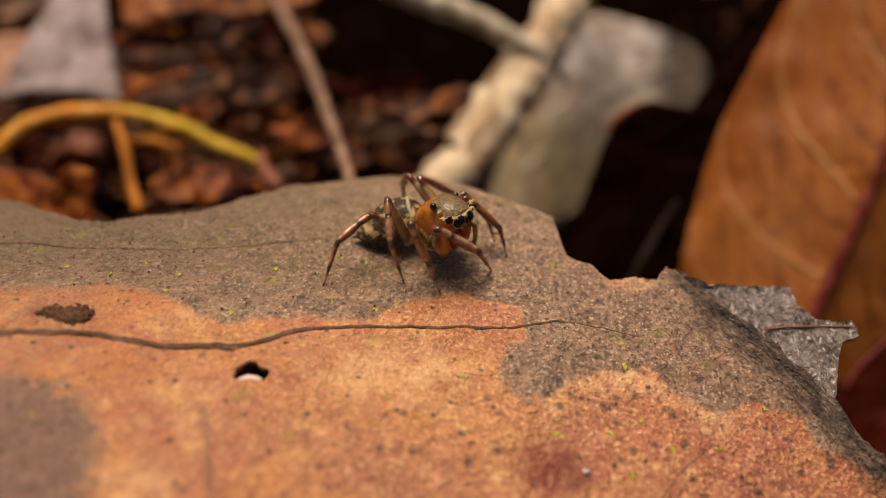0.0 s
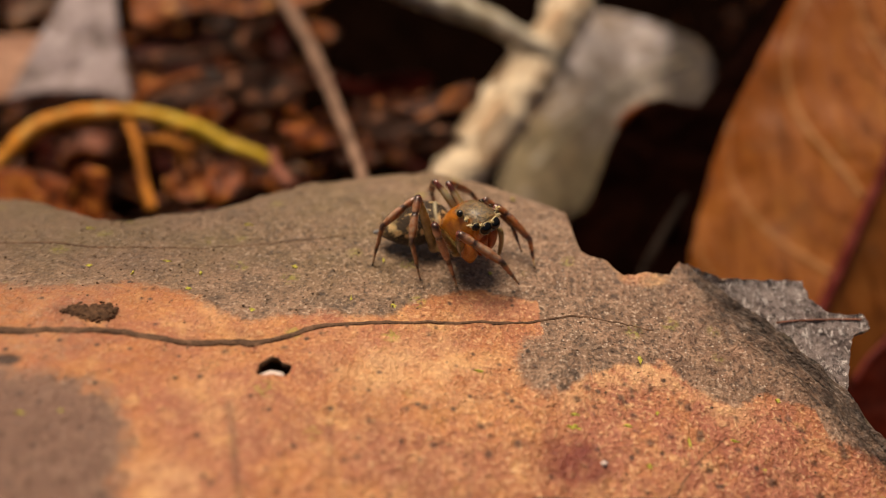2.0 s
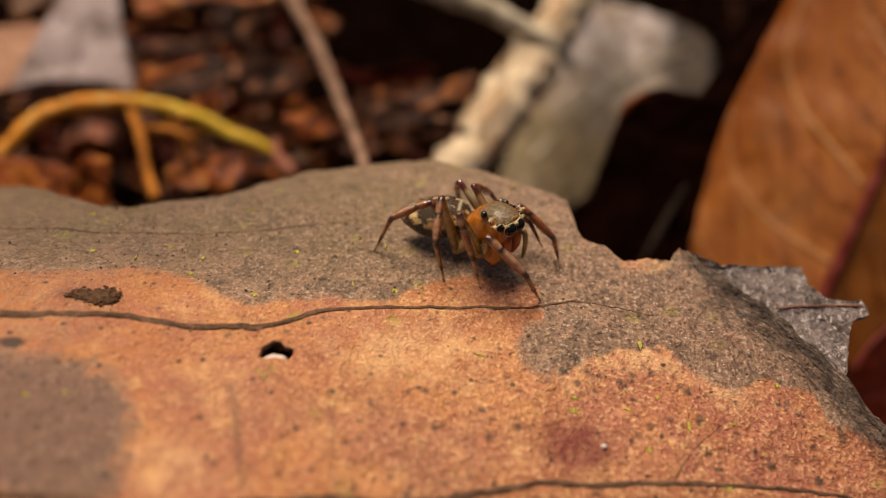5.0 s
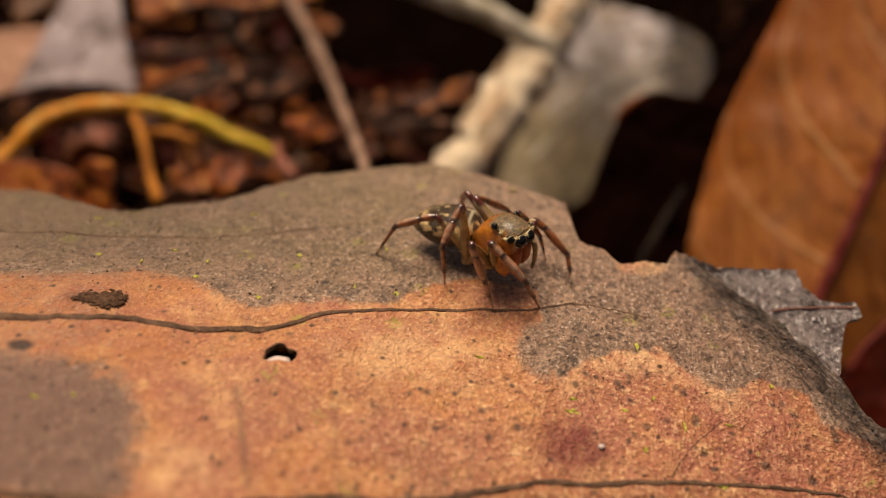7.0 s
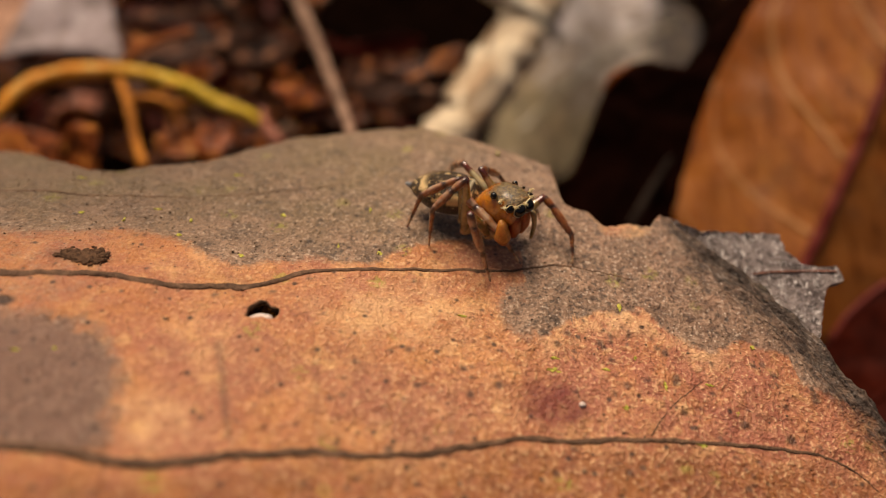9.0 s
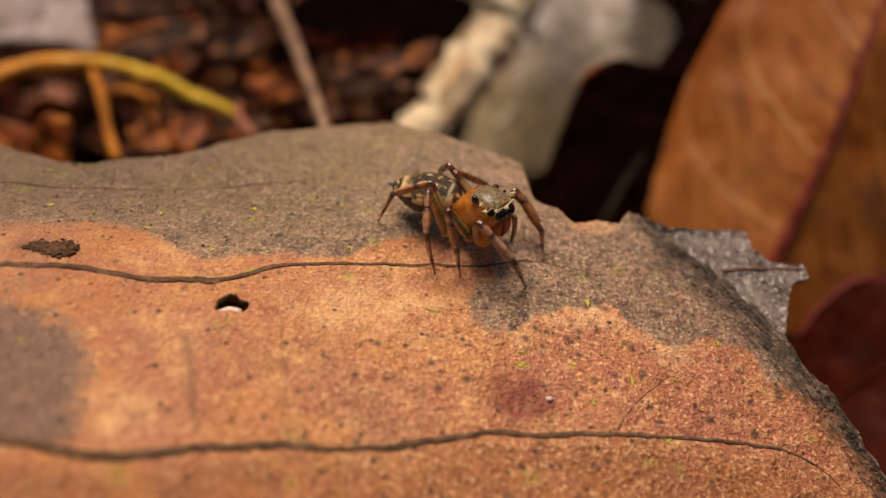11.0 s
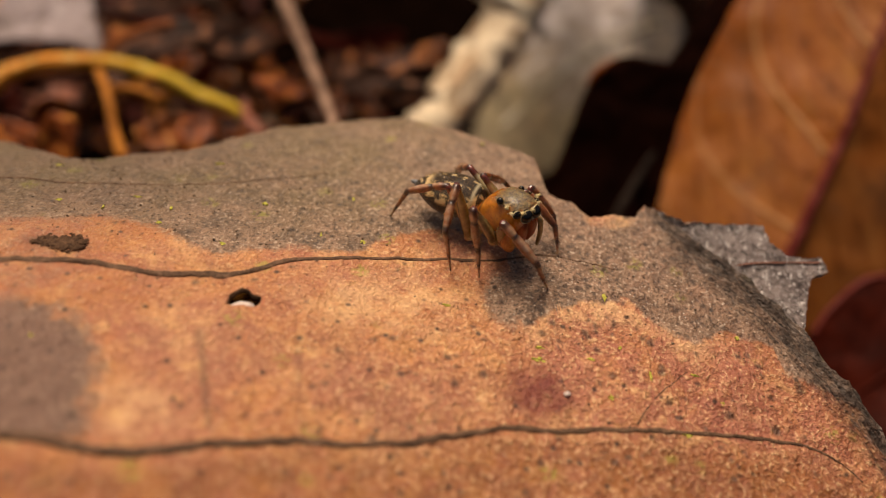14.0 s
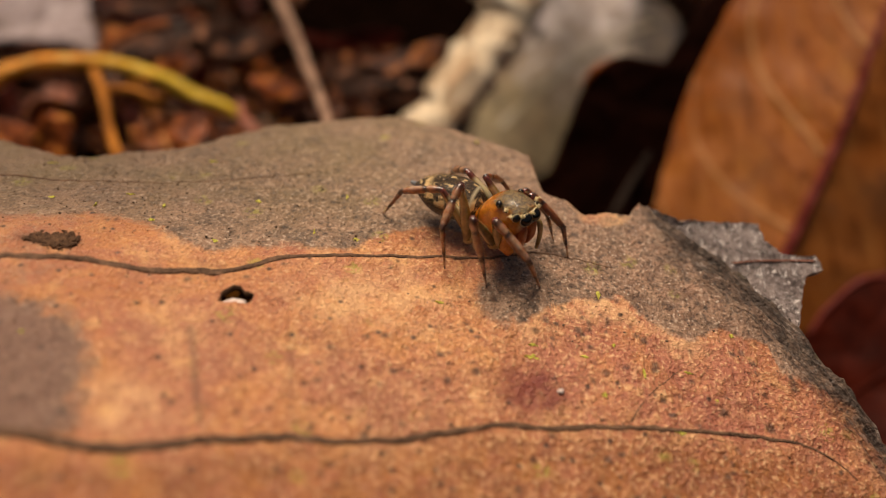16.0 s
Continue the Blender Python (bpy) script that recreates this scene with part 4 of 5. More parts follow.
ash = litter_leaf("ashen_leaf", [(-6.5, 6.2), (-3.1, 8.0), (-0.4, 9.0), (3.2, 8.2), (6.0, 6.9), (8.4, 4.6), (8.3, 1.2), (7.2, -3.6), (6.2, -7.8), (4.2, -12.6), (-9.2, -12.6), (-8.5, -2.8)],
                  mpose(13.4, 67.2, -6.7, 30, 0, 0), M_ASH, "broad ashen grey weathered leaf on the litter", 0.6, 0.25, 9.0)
v, f = tube(smooth_line([(-7.5, -6, 0.2), (-3, -1.5, 0.15), (1.5, 2.2, 0.15), (6.5, 4.2, 0.35)], 40), [0.2, 0.15, 0.1], 8, 0.2, 2, 0.6)
part("midrib", mesh_of("midrib", v, f, M_OLIVE), ash, "dull olive midrib")
grey = litter_leaf("grey_leaf", [(-5.2, -3.5), (-4.1, -1.4), (-2.9, 0.7), (-1.7, 2.9), (-0.4, 5.2), (0.8, 7.4), (2.6, 7.2), (2.6, 4.6), (2.6, 0.8), (2.7, -2.0), (2.9, -4.6), (1.1, -3.9), (-0.4, -3.7), (-2.8, -3.3)],
                   mpose(-25.7, 59.2, 3.6, 27, 0, 13), M_GREY, "grey lavender weathered leaf tip over the litter", -0.5, 0.25, 12.0)
litter_leaf("pale_leaf", [(-4.9, 0.9), (-1.0, 1.6), (2.4, 1.0), (2.2, -0.6), (-0.6, -3.8), (-5.0, -3.6)], mpose(-33.6, 64.6, 0.2, 26, 0, 27), M_PINK, "pale pinkish dry leaf on the litter", 0.8, 0.3, 14.0)
litter_leaf("rust_leaf", [(-4.7, 2.2), (-0.3, 1.7), (2.1, -0.1), (3.3, -2.8), (-4.4, -3.8)], mpose(-23.9, 45.0, 1.0, 37, 0, 0), M_RUST, "rust-red leaf scrap behind the leaf rim", 1.0, 0.3, 16.0)
red = litter_leaf("red_leaf", [(-2.5, -0.2), (-2.0, 2.0), (-0.6, 4.6), (3.2, 5.6), (6.9, -3.3), (1.2, -9.1), (-2.6, -6.8)], mpose(23.7, 33.2, -3.8, 36, 0, -31), M_RED, "red-brown curled leaf low in the litter, darkened for shade", 3.0, 0.4, 18.0)
tan = litter_leaf("tan_leaf", [(-7.6, 0.4), (-2.7, 1.9), (1.1, 1.6), (6.4, 4.4), (7.2, 0.9), (3.7, -0.7), (-2.5, -0.9), (-6.6, -2.0)], mpose(-16.0, 64.8, 4.1, 30, 0, 0), M_TAN, "rusty brown dry leaf lying on the litter", 0.5, 0.7, 20.0)


def rib(leaf, pts, radii, material, label, wave, seed, curl):
    """A raised vein that follows a litter leaf's face."""
    line = [(x, y, 0.03 + wave * fbm(x, y, 0.18, seed) + curl * 0.01 * x * x) for x, y, _ in smooth_line([(a, b, 0) for a, b in pts], 30)]
    v, f = tube(line, radii, 7, 0.4, seed, 0.6)
    part("vein", mesh_of("vein", v, f, material), leaf, label)


for pts in ([(1.4, 6.6), (0.9, 1.5), (0.5, -3.4)], [(0.9, 2.4), (-0.4, 0.8), (-1.5, -0.6)], [(0.7, 0.0), (-0.9, -1.2), (-3.0, -2.6)], [(0.9, 2.0), (1.7, 0.6), (2.5, -0.6)]):
    rib(grey, pts, [0.07, 0.05, 0.03], M_GREY, "raised grey vein", 0.25, 12.0, -0.5)
rib(tan, [(-7.0, -0.4), (-2.5, 0.4), (2.0, 0.2), (7.2, 2.6)], [0.14, 0.16, 0.12], M_RUST, "rusty midrib", 0.7, 20.0, 0.5)
for pts in ([(-2.4, 0.6), (-0.9, 1.3)], [(1.0, 0.1), (2.8, 1.2)], [(-0.6, 0.4), (0.8, -0.9)], [(3.5, 0.8), (5.4, 0.1)]):
    rib(tan, pts, [0.08, 0.05], M_RUST, "fine rusty vein", 0.7, 20.0, 0.5)
rib(red, [(-2.2, 0.2), (-1.8, 2.0), (-0.5, 4.4), (1.6, 5.1)], [0.10, 0.16, 0.16, 0.10], M_MIDRIB, "paler red rolled leaf edge", 0.4, 18.0, 3.0)
rib(red, [(-1.4, -6.4), (0.6, -2.6), (3.4, 1.6), (4.6, 3.4)], [0.2, 0.16, 0.1], M_RED, "dark red midrib", 0.4, 18.0, 3.0)


def stalk(name, points, radii, material, label, category, lumps=0.2, n=60, seed=0):
    v, f = tube(smooth_line(points, n), radii, 12, lumps, seed)
    return tagged(part(name, mesh_of(name, v, f, material)), label, category)


root = stalk("root", [(-31, 46, 0.1), (-28, 49.1, 1.6), (-27.2, 50.2, 2.1), (-25.8, 51.3, 2.6), (-23.6, 52.1, 2.7), (-20.5, 52.6, 2.4), (-16.9, 52, 1.7), (-14.6, 50.9, 1.2), (-12.3, 49.9, 0.8), (-10.6, 49.2, -0.4)], [0.55, 0.60, 0.54, 0.46, 0.28], M_ROOT, "arched thick yellow-orange rootlet", "root")
stalk("twig", [(-14, 68, 6.6), (-12.4, 63.4, 5.8), (-9.7, 57.9, 4.6), (-7.2, 49.9, 4.6), (-5.1, 41.6, 5.9), (-4.5, 38.5, 6.4)], [0.45, 0.44, 0.40, 0.33, 0.3], M_TWIG, "thin straight grey-brown twig", "twig", 0.25)
STICK = [(12.0, 74, 4.5), (10.0, 69.2, 3.5), (8.0, 63.9, 2.0), (5.3, 59.0, 0.7), (3.2, 54.9, 0.0), (0.8, 50.0, -0.2), (-0.9, 47.2, -0.8)]
STICK_R = [1.6, 1.7, 1.75, 1.95, 1.95, 1.7, 1.4]
stick = stalk("stick", STICK, STICK_R, M_PALE, "bleached pale beige stick with peeling surface", "stick", 0.35)


def bark_flake(s0, s1, w0, w1):
    """A thin curved flake on the stick, from s0 to s1 along it and w0 to w1 degrees round it."""
    mid, verts = smooth_line(STICK, 121), []
    for i in range(13):
        s = s0 + (s1 - s0) * i / 12
        c, way = mid[int(s * 118)], mid[int(s * 118) + 2] - mid[int(s * 118)]
        r = 1.05 * float(np.interp(s, np.linspace(0, 1, len(STICK_R)), STICK_R))
        way = way / np.linalg.norm(way)
        a = np.cross(way, (0, 0, 1.0))
        a /= np.linalg.norm(a)
        b = np.cross(a, way)
        for j in range(9):
            inset = 6 * fbm(i * 0.7, s0 * 40, 1.0) * (1 if j == 0 else -1 if j == 8 else 0)
            w = radians(w0 + inset + (w1 - w0) * j / 8)
            verts.append(c + r * (math.cos(w) * a + math.sin(w) * b))
    faces = [(i * 9 + j, i * 9 + j + 1, i * 9 + j + 10, i * 9 + j + 9) for i in range(12) for j in range(8)]
    v, f, _ = solid_sheet(verts, faces, 0.12)
    return mesh_of("bark_flake", v, f, M_BARK)


for s0, s1, w0, w1 in ((0.32, 0.40, 70, 110), (0.48, 0.60, 30, 60), (0.52, 0.60, 125, 155), (0.70, 0.80, 80, 115), (0.78, 0.88, 140, 175)):
    part("bark_flake", bark_flake(s0, s1, w0, w1), stick, "peeling brown bark flake")
stem = stalk("stem", [(-5.5, 63.4, 7.0), (-2.46, 62.50, 5.97), (-0.06, 61.80, 5.26), (2.32, 61.00, 4.70), (4.32, 60.40, 3.76), (6.15, 60.00, 2.72), (7.50, 60.60, 1.35), (8.99, 61.60, -0.59)], [1.1, 1.0, 0.9, 0.8, 0.72, 0.66, 0.6, 0.3], M_OLIVE, "olive-grey bent stem lying across the stick", "stem")
stalk("rootlet", [(-20.3, 50.2, 3.3), (-19.1, 47.5, 3.3), (-18.5, 45.6, 2.6), (-17.4, 42.9, 2.0)], [0.28, 0.3, 0.35], M_ROOTLET, "short orange rootlet in the litter", "root", 0.2, 30, 2)
for pts, rad in (([(-19.6, 49.4, 2.2), (-18.4, 50.0, 2.3), (-17.6, 51.1, 2.1), (-17.3, 52.0, 1.8)], [0.22, 0.2, 0.24]), ([(-19.6, 49.4, 2.4), (-18.0, 49.4, 2.4), (-16.4, 49.1, 2.1)], [0.25, 0.3, 0.2])):
    v, f = tube(smooth_line(pts, 24), rad, 10, 0.2, 3)
    part("side_root", mesh_of("side_root", v, f, M_ROOTLET), root, "short orange side root")
stalk("stub", [(-11.2, 48.6, 2.2), (-10.9, 47.4, 2.0), (-10.4, 46.0, 2.3), (-9.6, 45.0, 2.0)], [0.25, 0.3, 0.45, 0.5], M_STUB, "pinkish broken stem stub in litter", "stem", 0.2, 24, 5)

stalk("stem", [(14.4, 46.4, 0.2), (13.1, 45.0, -1.4), (12.1, 43.8, -2.7), (11.0, 42.4, -4.4)], [0.2, 0.26, 0.22], M_DIM, "grey-brown stem low in the gap, dimmed by painted shade", "stem", 0.3, 24, 6)
stalk("twig", [(-17.2, 60.0, 6.0), (-15.7, 58.9, 4.8), (-14.3, 58.0, 3.8), (-12.4, 57.0, 2.6)], [0.16, 0.18, 0.14], M_DIM, "thin brown twig crossing the litter, dimmed by painted shade", "twig", 0.3, 24, 7)
stalk("leaf_stalk", [(-20.0, 51.1, 4.1), (-18.7, 51.7, 4.8), (-16.6, 52.1, 5.4), (-13.3, 52.4, 5.8)], [0.2, 0.28, 0.2], M_TAN, "curved pale brown leaf stalk", "stalk", 0.4, 30, 8)
for i, (x, y, z, w, h, turn, m) in enumerate(((-16.0, 46.4, 1.4, 1.9, 1.5, 20, M_TAN), (-13.8, 45.4, 2.2, 1.2, 2.0, -15, M_RUST), (-3.7, 52.6, 1.8, 3.6, 1.0, 8, M_WET), (-1.2, 50.4, 1.6, 2.6, 0.9, -10, M_WET), (-12.6, 57.2, 1.2, 2.8, 1.8, 25, M_WET), (-20.8, 43.0, 3.2, 1.5, 2.2, 10, M_RUST),
                                              (-11.0, 47.9, 0.2, 1.4, 1.1, -30, M_TAN), (-8.6, 54.0, 0.6, 2.2, 1.2, 15, M_RUST), (-19.4, 55.5, 2.2, 2.4, 1.4, -20, M_TAN), (-6.2, 50.5, 0.2, 1.8, 0.8, 5, M_BITS), (-16.2, 54.0, 1.6, 2.0, 0.9, 35, M_RUST), (-23.0, 49.0, 0.8, 1.6, 1.6, 0, M_RUST))):
    w, h = 0.8 * w, 0.7 * h
    out = [(w * (1 + 0.12 * math.sin(3 * a + i)) * math.cos(a), h * (1 + 0.12 * math.cos(4 * a + 2 * i)) * math.sin(a)) for a in np.linspace(0, 2 * math.pi, 11)[:-1]]
    litter_leaf("litter_leaf", out, mpose(x, y, z, 28 + 6 * (i % 4), 10 * (i % 3) - 10, turn), m, "wet red-brown leaf fragment lying in the litter", 9.0 - 6 * (i % 4), 1.3, 40.0 + i, category="leaf scrap")

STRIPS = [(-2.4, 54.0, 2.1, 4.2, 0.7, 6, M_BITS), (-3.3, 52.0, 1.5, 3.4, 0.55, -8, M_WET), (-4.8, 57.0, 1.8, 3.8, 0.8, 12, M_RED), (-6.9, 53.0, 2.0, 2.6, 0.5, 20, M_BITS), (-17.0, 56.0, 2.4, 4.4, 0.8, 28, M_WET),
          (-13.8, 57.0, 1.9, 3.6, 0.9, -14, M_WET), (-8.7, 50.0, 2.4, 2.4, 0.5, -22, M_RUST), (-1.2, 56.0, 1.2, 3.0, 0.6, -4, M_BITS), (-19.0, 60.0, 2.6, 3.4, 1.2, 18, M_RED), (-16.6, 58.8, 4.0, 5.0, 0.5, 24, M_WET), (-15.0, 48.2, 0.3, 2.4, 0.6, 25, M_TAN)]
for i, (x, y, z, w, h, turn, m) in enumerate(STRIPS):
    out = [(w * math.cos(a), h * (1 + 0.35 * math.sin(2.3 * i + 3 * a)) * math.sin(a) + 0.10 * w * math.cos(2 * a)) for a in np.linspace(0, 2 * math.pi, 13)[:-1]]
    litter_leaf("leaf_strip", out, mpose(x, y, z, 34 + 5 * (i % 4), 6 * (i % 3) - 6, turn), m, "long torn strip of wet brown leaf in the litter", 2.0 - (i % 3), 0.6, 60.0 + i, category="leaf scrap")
stalk("rootlet", [(-18.7, 47.4, 4.0), (-16.9, 47.2, 3.7), (-16.4, 47.0, 2.1), (-17.2, 46.8, 0.7), (-17.9, 46.6, 0.1)], [0.14, 0.17, 0.15, 0.1], M_ROOTLET, "thin brown rootlet curled into a loop", "root", 0.3, 30, 9)

# loose fragments of leaf and twig between the larger pieces
LITTER = [M_RUST, M_BITS, M_BITS, M_RED, M_BITS, M_RUST, M_BITS, M_RED, M_BITS, M_TAN, M_TWIG, M_RUST, M_BITS, M_DARK, M_STUB]
rng = random.Random(11)
for i in range(640):
    x, y = rng.uniform(-38, 5), rng.uniform(38, 76)
    s = rng.uniform(0.5, 2.0) if rng.random() < 0.6 else rng.uniform(0.2, 0.5)
    deep = rng.random()
    z = -9.0 + 9.0 * deep ** 1.5 + 0.03 * (y - 45)
    if i > 580:
        x, y, z = rng.uniform(10, 45), rng.uniform(66, 95), -6 + 3 * deep
    if math.hypot((x + 1) / 1.3, y - 68) < 9.0 or (x > -9.5 and y > 57.5 and i <= 580) or (y > 50 and x > 0.5 and y < 80 and x < 30):
        continue
    if rng.random() < 0.66:
        k = rng.randint(5, 8)
        out = [(s * rng.uniform(0.8, 1.9) * math.cos(2 * math.pi * a / k), s * rng.uniform(0.2, 0.7) * math.sin(2 * math.pi * a / k)) for a in range(k)]
        v, f = blade(out, 7, rng.uniform(-14, 14), 0.5, 0.15, i)
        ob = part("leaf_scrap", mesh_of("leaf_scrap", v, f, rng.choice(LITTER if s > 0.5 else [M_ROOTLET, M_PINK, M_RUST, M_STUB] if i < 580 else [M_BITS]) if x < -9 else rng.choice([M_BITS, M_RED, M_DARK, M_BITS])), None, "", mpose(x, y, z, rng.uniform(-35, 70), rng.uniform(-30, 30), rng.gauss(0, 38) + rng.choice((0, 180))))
        tagged(ob, "torn brown leaf scrap in the litter", "leaf scrap", "leaf scraps in the litter")
    else:
        L = s * 2.0
        v, f = tube(smooth_line([(-L, 0, 0), (-L * 0.3, rng.uniform(-0.25, 0.25), 0.1), (L * 0.3, rng.uniform(-0.25, 0.25), 0.1), (L, 0, 0)], 24), [rng.uniform(0.12, 0.4), 0.15], 9, 0.3, i)
        ob = part("twig_scrap", mesh_of("twig_scrap", v, f, rng.choice([M_BITS, M_BITS, M_RED, M_RUST])), None, "", mpose(x, y, z, rng.uniform(-12, 12), rng.uniform(-20, 20), rng.uniform(0, 360)))
        tagged(ob, "short broken twig in the litter", "twig", "twig scraps in the litter")


def build_crumbs():
    verts, faces = [], []
    for _ in range(1100):
        x, y = rng.uniform(-40, 30), rng.uniform(36, 90)
        if math.hypot((x + 1) / 1.35, y - 68) < 10.0 or (-10 < x < 9 and y > 58):
            continue
        c = Vector((x, y, -11.5 + rng.uniform(0, 2.0)))
        s = rng.uniform(0.25, 0.8)
        q = Euler((rng.uniform(0, 6), rng.uniform(0, 6), rng.uniform(0, 6))).to_matrix()
        base = len(verts)
        for dx, dy, dz in ((-1, -0.5, 0), (1, -0.4, 0.1), (0.8, 0.5, 0), (-0.7, 0.4, 0.15), (0, 0, 0.25)):
            verts.append(tuple(c + q @ Vector((dx * s, dy * s, dz * s))))
        faces += [(base, base + 1, base + 4), (base + 1, base + 2, base + 4), (base + 2, base + 3, base + 4), (base + 3, base, base + 4), (base, base + 3, base + 2, base + 1)]
    return mesh_of("litter_crumbs", verts, faces, M_BITS, smooth=False)


tagged(part("litter_crumbs", build_crumbs()), "fine dark brown crumbs of rotted leaf litter", "leaf litter", "", "stuff")


# ---- the spider ----
def loft(sections, seg=28, power=2.4):
    """A body lofted along y from (y, half width, bottom, top)."""
    ys = np.array(sections, float)
    s = smooth_line(ys[:, :3], 26)
    tops = smooth_line(np.column_stack([ys[:, 0], ys[:, 3], ys[:, 3]]), 26)[:, 1]
    verts, faces = [], []
    for (y, hw, lo), hi in zip(s, tops):
        cz, hz = (lo + hi) / 2, (hi - lo) / 2
        for k in range(seg):
            w = 2 * math.pi * k / seg
            c, d = math.cos(w), math.sin(w)
            verts.append((hw * math.copysign(abs(c) ** (2 / power), c), y, cz + hz * math.copysign(abs(d) ** (2 / power), d)))
    n = len(s)
    for i in range(n - 1):
        for k in range(seg):
            k2 = (k + 1) % seg
            faces.append((i * seg + k, (i + 1) * seg + k, (i + 1) * seg + k2, i * seg + k2))
    verts += [(0, s[0][0] - 0.02, (s[0][2] + tops[0]) / 2), (0, s[-1][0] + 0.03, (s[-1][2] + tops[-1]) / 2)]
    for k in range(seg):
        k2 = (k + 1) % seg
        faces.append((len(verts) - 2, k, k2))
        faces.append((len(verts) - 1, (n - 1) * seg + k2, (n - 1) * seg + k))
    return verts, faces


def ringed(name, verts, faces, material, rings):
    """A leg piece along +y with darker rings: rows of (y from, y to)."""
    me = mesh_of(name, verts, faces, material)
    at = me.attributes.new("ring", "FLOAT", "POINT")
    vals = [max(step(a - 0.06, a + 0.02, v[1]) * step(b + 0.06, b - 0.02, v[1]) for a, b in rings) for v in verts]
    at.data.foreach_set("value", vals)
    tip = max(v[1] for v in verts)
    tarsus = me.attributes.new("tarsus", "FLOAT", "POINT")
    tarsus.data.foreach_set("value", [step(0.87 * tip, 0.90 * tip, v[1]) * step(0.985 * tip, 0.97 * tip, v[1]) for v in verts])
    # strength of the painted highlight, from how much the normal faces up
    back = me.attributes.new("dorsal_highlight", "FLOAT", "POINT")
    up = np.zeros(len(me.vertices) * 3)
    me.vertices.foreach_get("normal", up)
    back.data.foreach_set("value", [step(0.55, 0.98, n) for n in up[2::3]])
    return me


def hairs(rows, length, thick):
    """Fine stiff hairs: rows of (root, direction)."""
    verts, faces = [], []
    for root, way in rows:
        b, g = tube([root, np.array(root) + np.array(way) * length * 0.5, np.array(root) + np.array(way) * length], [thick, thick * 0.7, thick * 0.15], 3)
        faces += [tuple(i + len(verts) for i in q) for q in g]
        verts += list(b)
    return verts, faces


spider = new("spider")
tagged(spider, "small orange-brown jumping spider with patterned abdomen creeping over the leaf", "spider")
v, f = loft([(-1.3, 0.25, 1.0, 1.4), (-1.1, 0.54, 0.9, 1.8), (-0.7, 0.76, 0.86, 2.34), (-0.2, 0.81, 0.95, 2.72), (0.3, 0.78, 1.05, 2.84), (0.7, 0.73, 1.3, 2.80), (0.95, 0.67, 1.65, 2.70), (1.04, 0.57, 1.9, 2.60)], 32, 2.5)
carapace = part("carapace", mesh_of("carapace", v, f, M_CARA), spider)
EYES = [(0.25, 1.06, 2.40, 0.26), (-0.22, 1.06, 2.35, 0.26), (0.55, 0.86, 2.52, 0.17), (-0.54, 0.86, 2.48, 0.17), (0.60, 0.10, 2.74, 0.14), (-0.58, 0.10, 2.64, 0.12), (0.66, 0.48, 2.66, 0.07), (-0.66, 0.48, 2.62, 0.06)]
for x, y, z, r in EYES:
    b, g = ball((x, y, z), r, r, r, 20, 14)
    part("eye", mesh_of("eye", b, g, M_EYE), carapace, "glossy black eye")
    way = Vector((x * 0.8, 1.0, 0.1)) if y > 0.6 else Vector((1.0 if x > 0 else -1.0, 0.15, 0.8))
    way.normalize()
    side = way.orthogonal().normalized()
    up = way.cross(side)
    ring = [Vector((x, y, z)) + way * r * 0.15 + (side * math.cos(a) + up * math.sin(a)) * r * 1.02 for a in np.linspace(0, 2 * math.pi, 29)]
    b, g = tube([tuple(p) for p in ring], [r * 0.09], 7, 1.3, x)
    part("eye_fringe", mesh_of("eye_fringe", b, g, M_RIM if y > 0.6 else M_HAIR), carapace, "golden fringe round the eye")
rows = []
for _ in range(70):
    x, y = rng.uniform(-0.62, 0.62), rng.uniform(-0.4, 1.0)
    rows.append(((x, y, 2.72 + 0.1 * (1 - abs(x)) - 0.12 * step(0.5, 1.0, y)), (rng.uniform(-0.4, 0.4), 0.7, rng.uniform(0.2, 0.8))))
v, f = hairs(rows, 0.16, 0.012)
part("crown_hair", mesh_of("crown_hair", v, f, M_HAIR), carapace, "fine golden-brown hairs on the head")
rows = []
for x, y, z in ((0.0, 1.08, 2.60), (0.43, 1.0, 2.62), (-0.43, 1.0, 2.62), (0.74, 0.72, 2.62), (-0.74, 0.72, 2.62), (0.0, 1.08, 2.22), (0.44, 0.98, 2.28), (-0.44, 0.98, 2.28), (0.66, 0.45, 2.74)):
    for _ in range(18):
        rows.append(((x + rng.gauss(0, 0.05), y + rng.gauss(0, 0.03), z + rng.gauss(0, 0.03)), (rng.uniform(-0.5, 0.5), 0.8, rng.uniform(-0.4, 0.5))))
v, f = hairs(rows, 0.15, 0.017)
part("face_hair", mesh_of("face_hair", v, f, M_RIM), carapace, "short cream hairs between the eyes")
for sx in (1, -1):
    v, f = tube(smooth_line([(0.24 * sx, 0.66, 2.1), (0.26 * sx, 0.88, 1.8), (0.25 * sx, 0.9, 1.35), (0.18 * sx, 0.82, 0.95)], 18), [0.24, 0.27, 0.24, 0.14], 14)
    part("chelicera", mesh_of("chelicera", v, f, M_CHEL), spider, "red-brown jaw")
v, f = tube(smooth_line([(0.55, 0.5, 1.45), (0.76, 0.7, 1.85), (0.84, 0.82, 1.6), (0.84, 0.84, 1.3), (0.76, 0.82, 0.95)], 24), [0.12, 0.16, 0.26, 0.33, 0.16], 14)
part("palp", mesh_of("palp", v, f, M_ORANGE), spider, "glossy orange palp with swollen tip")
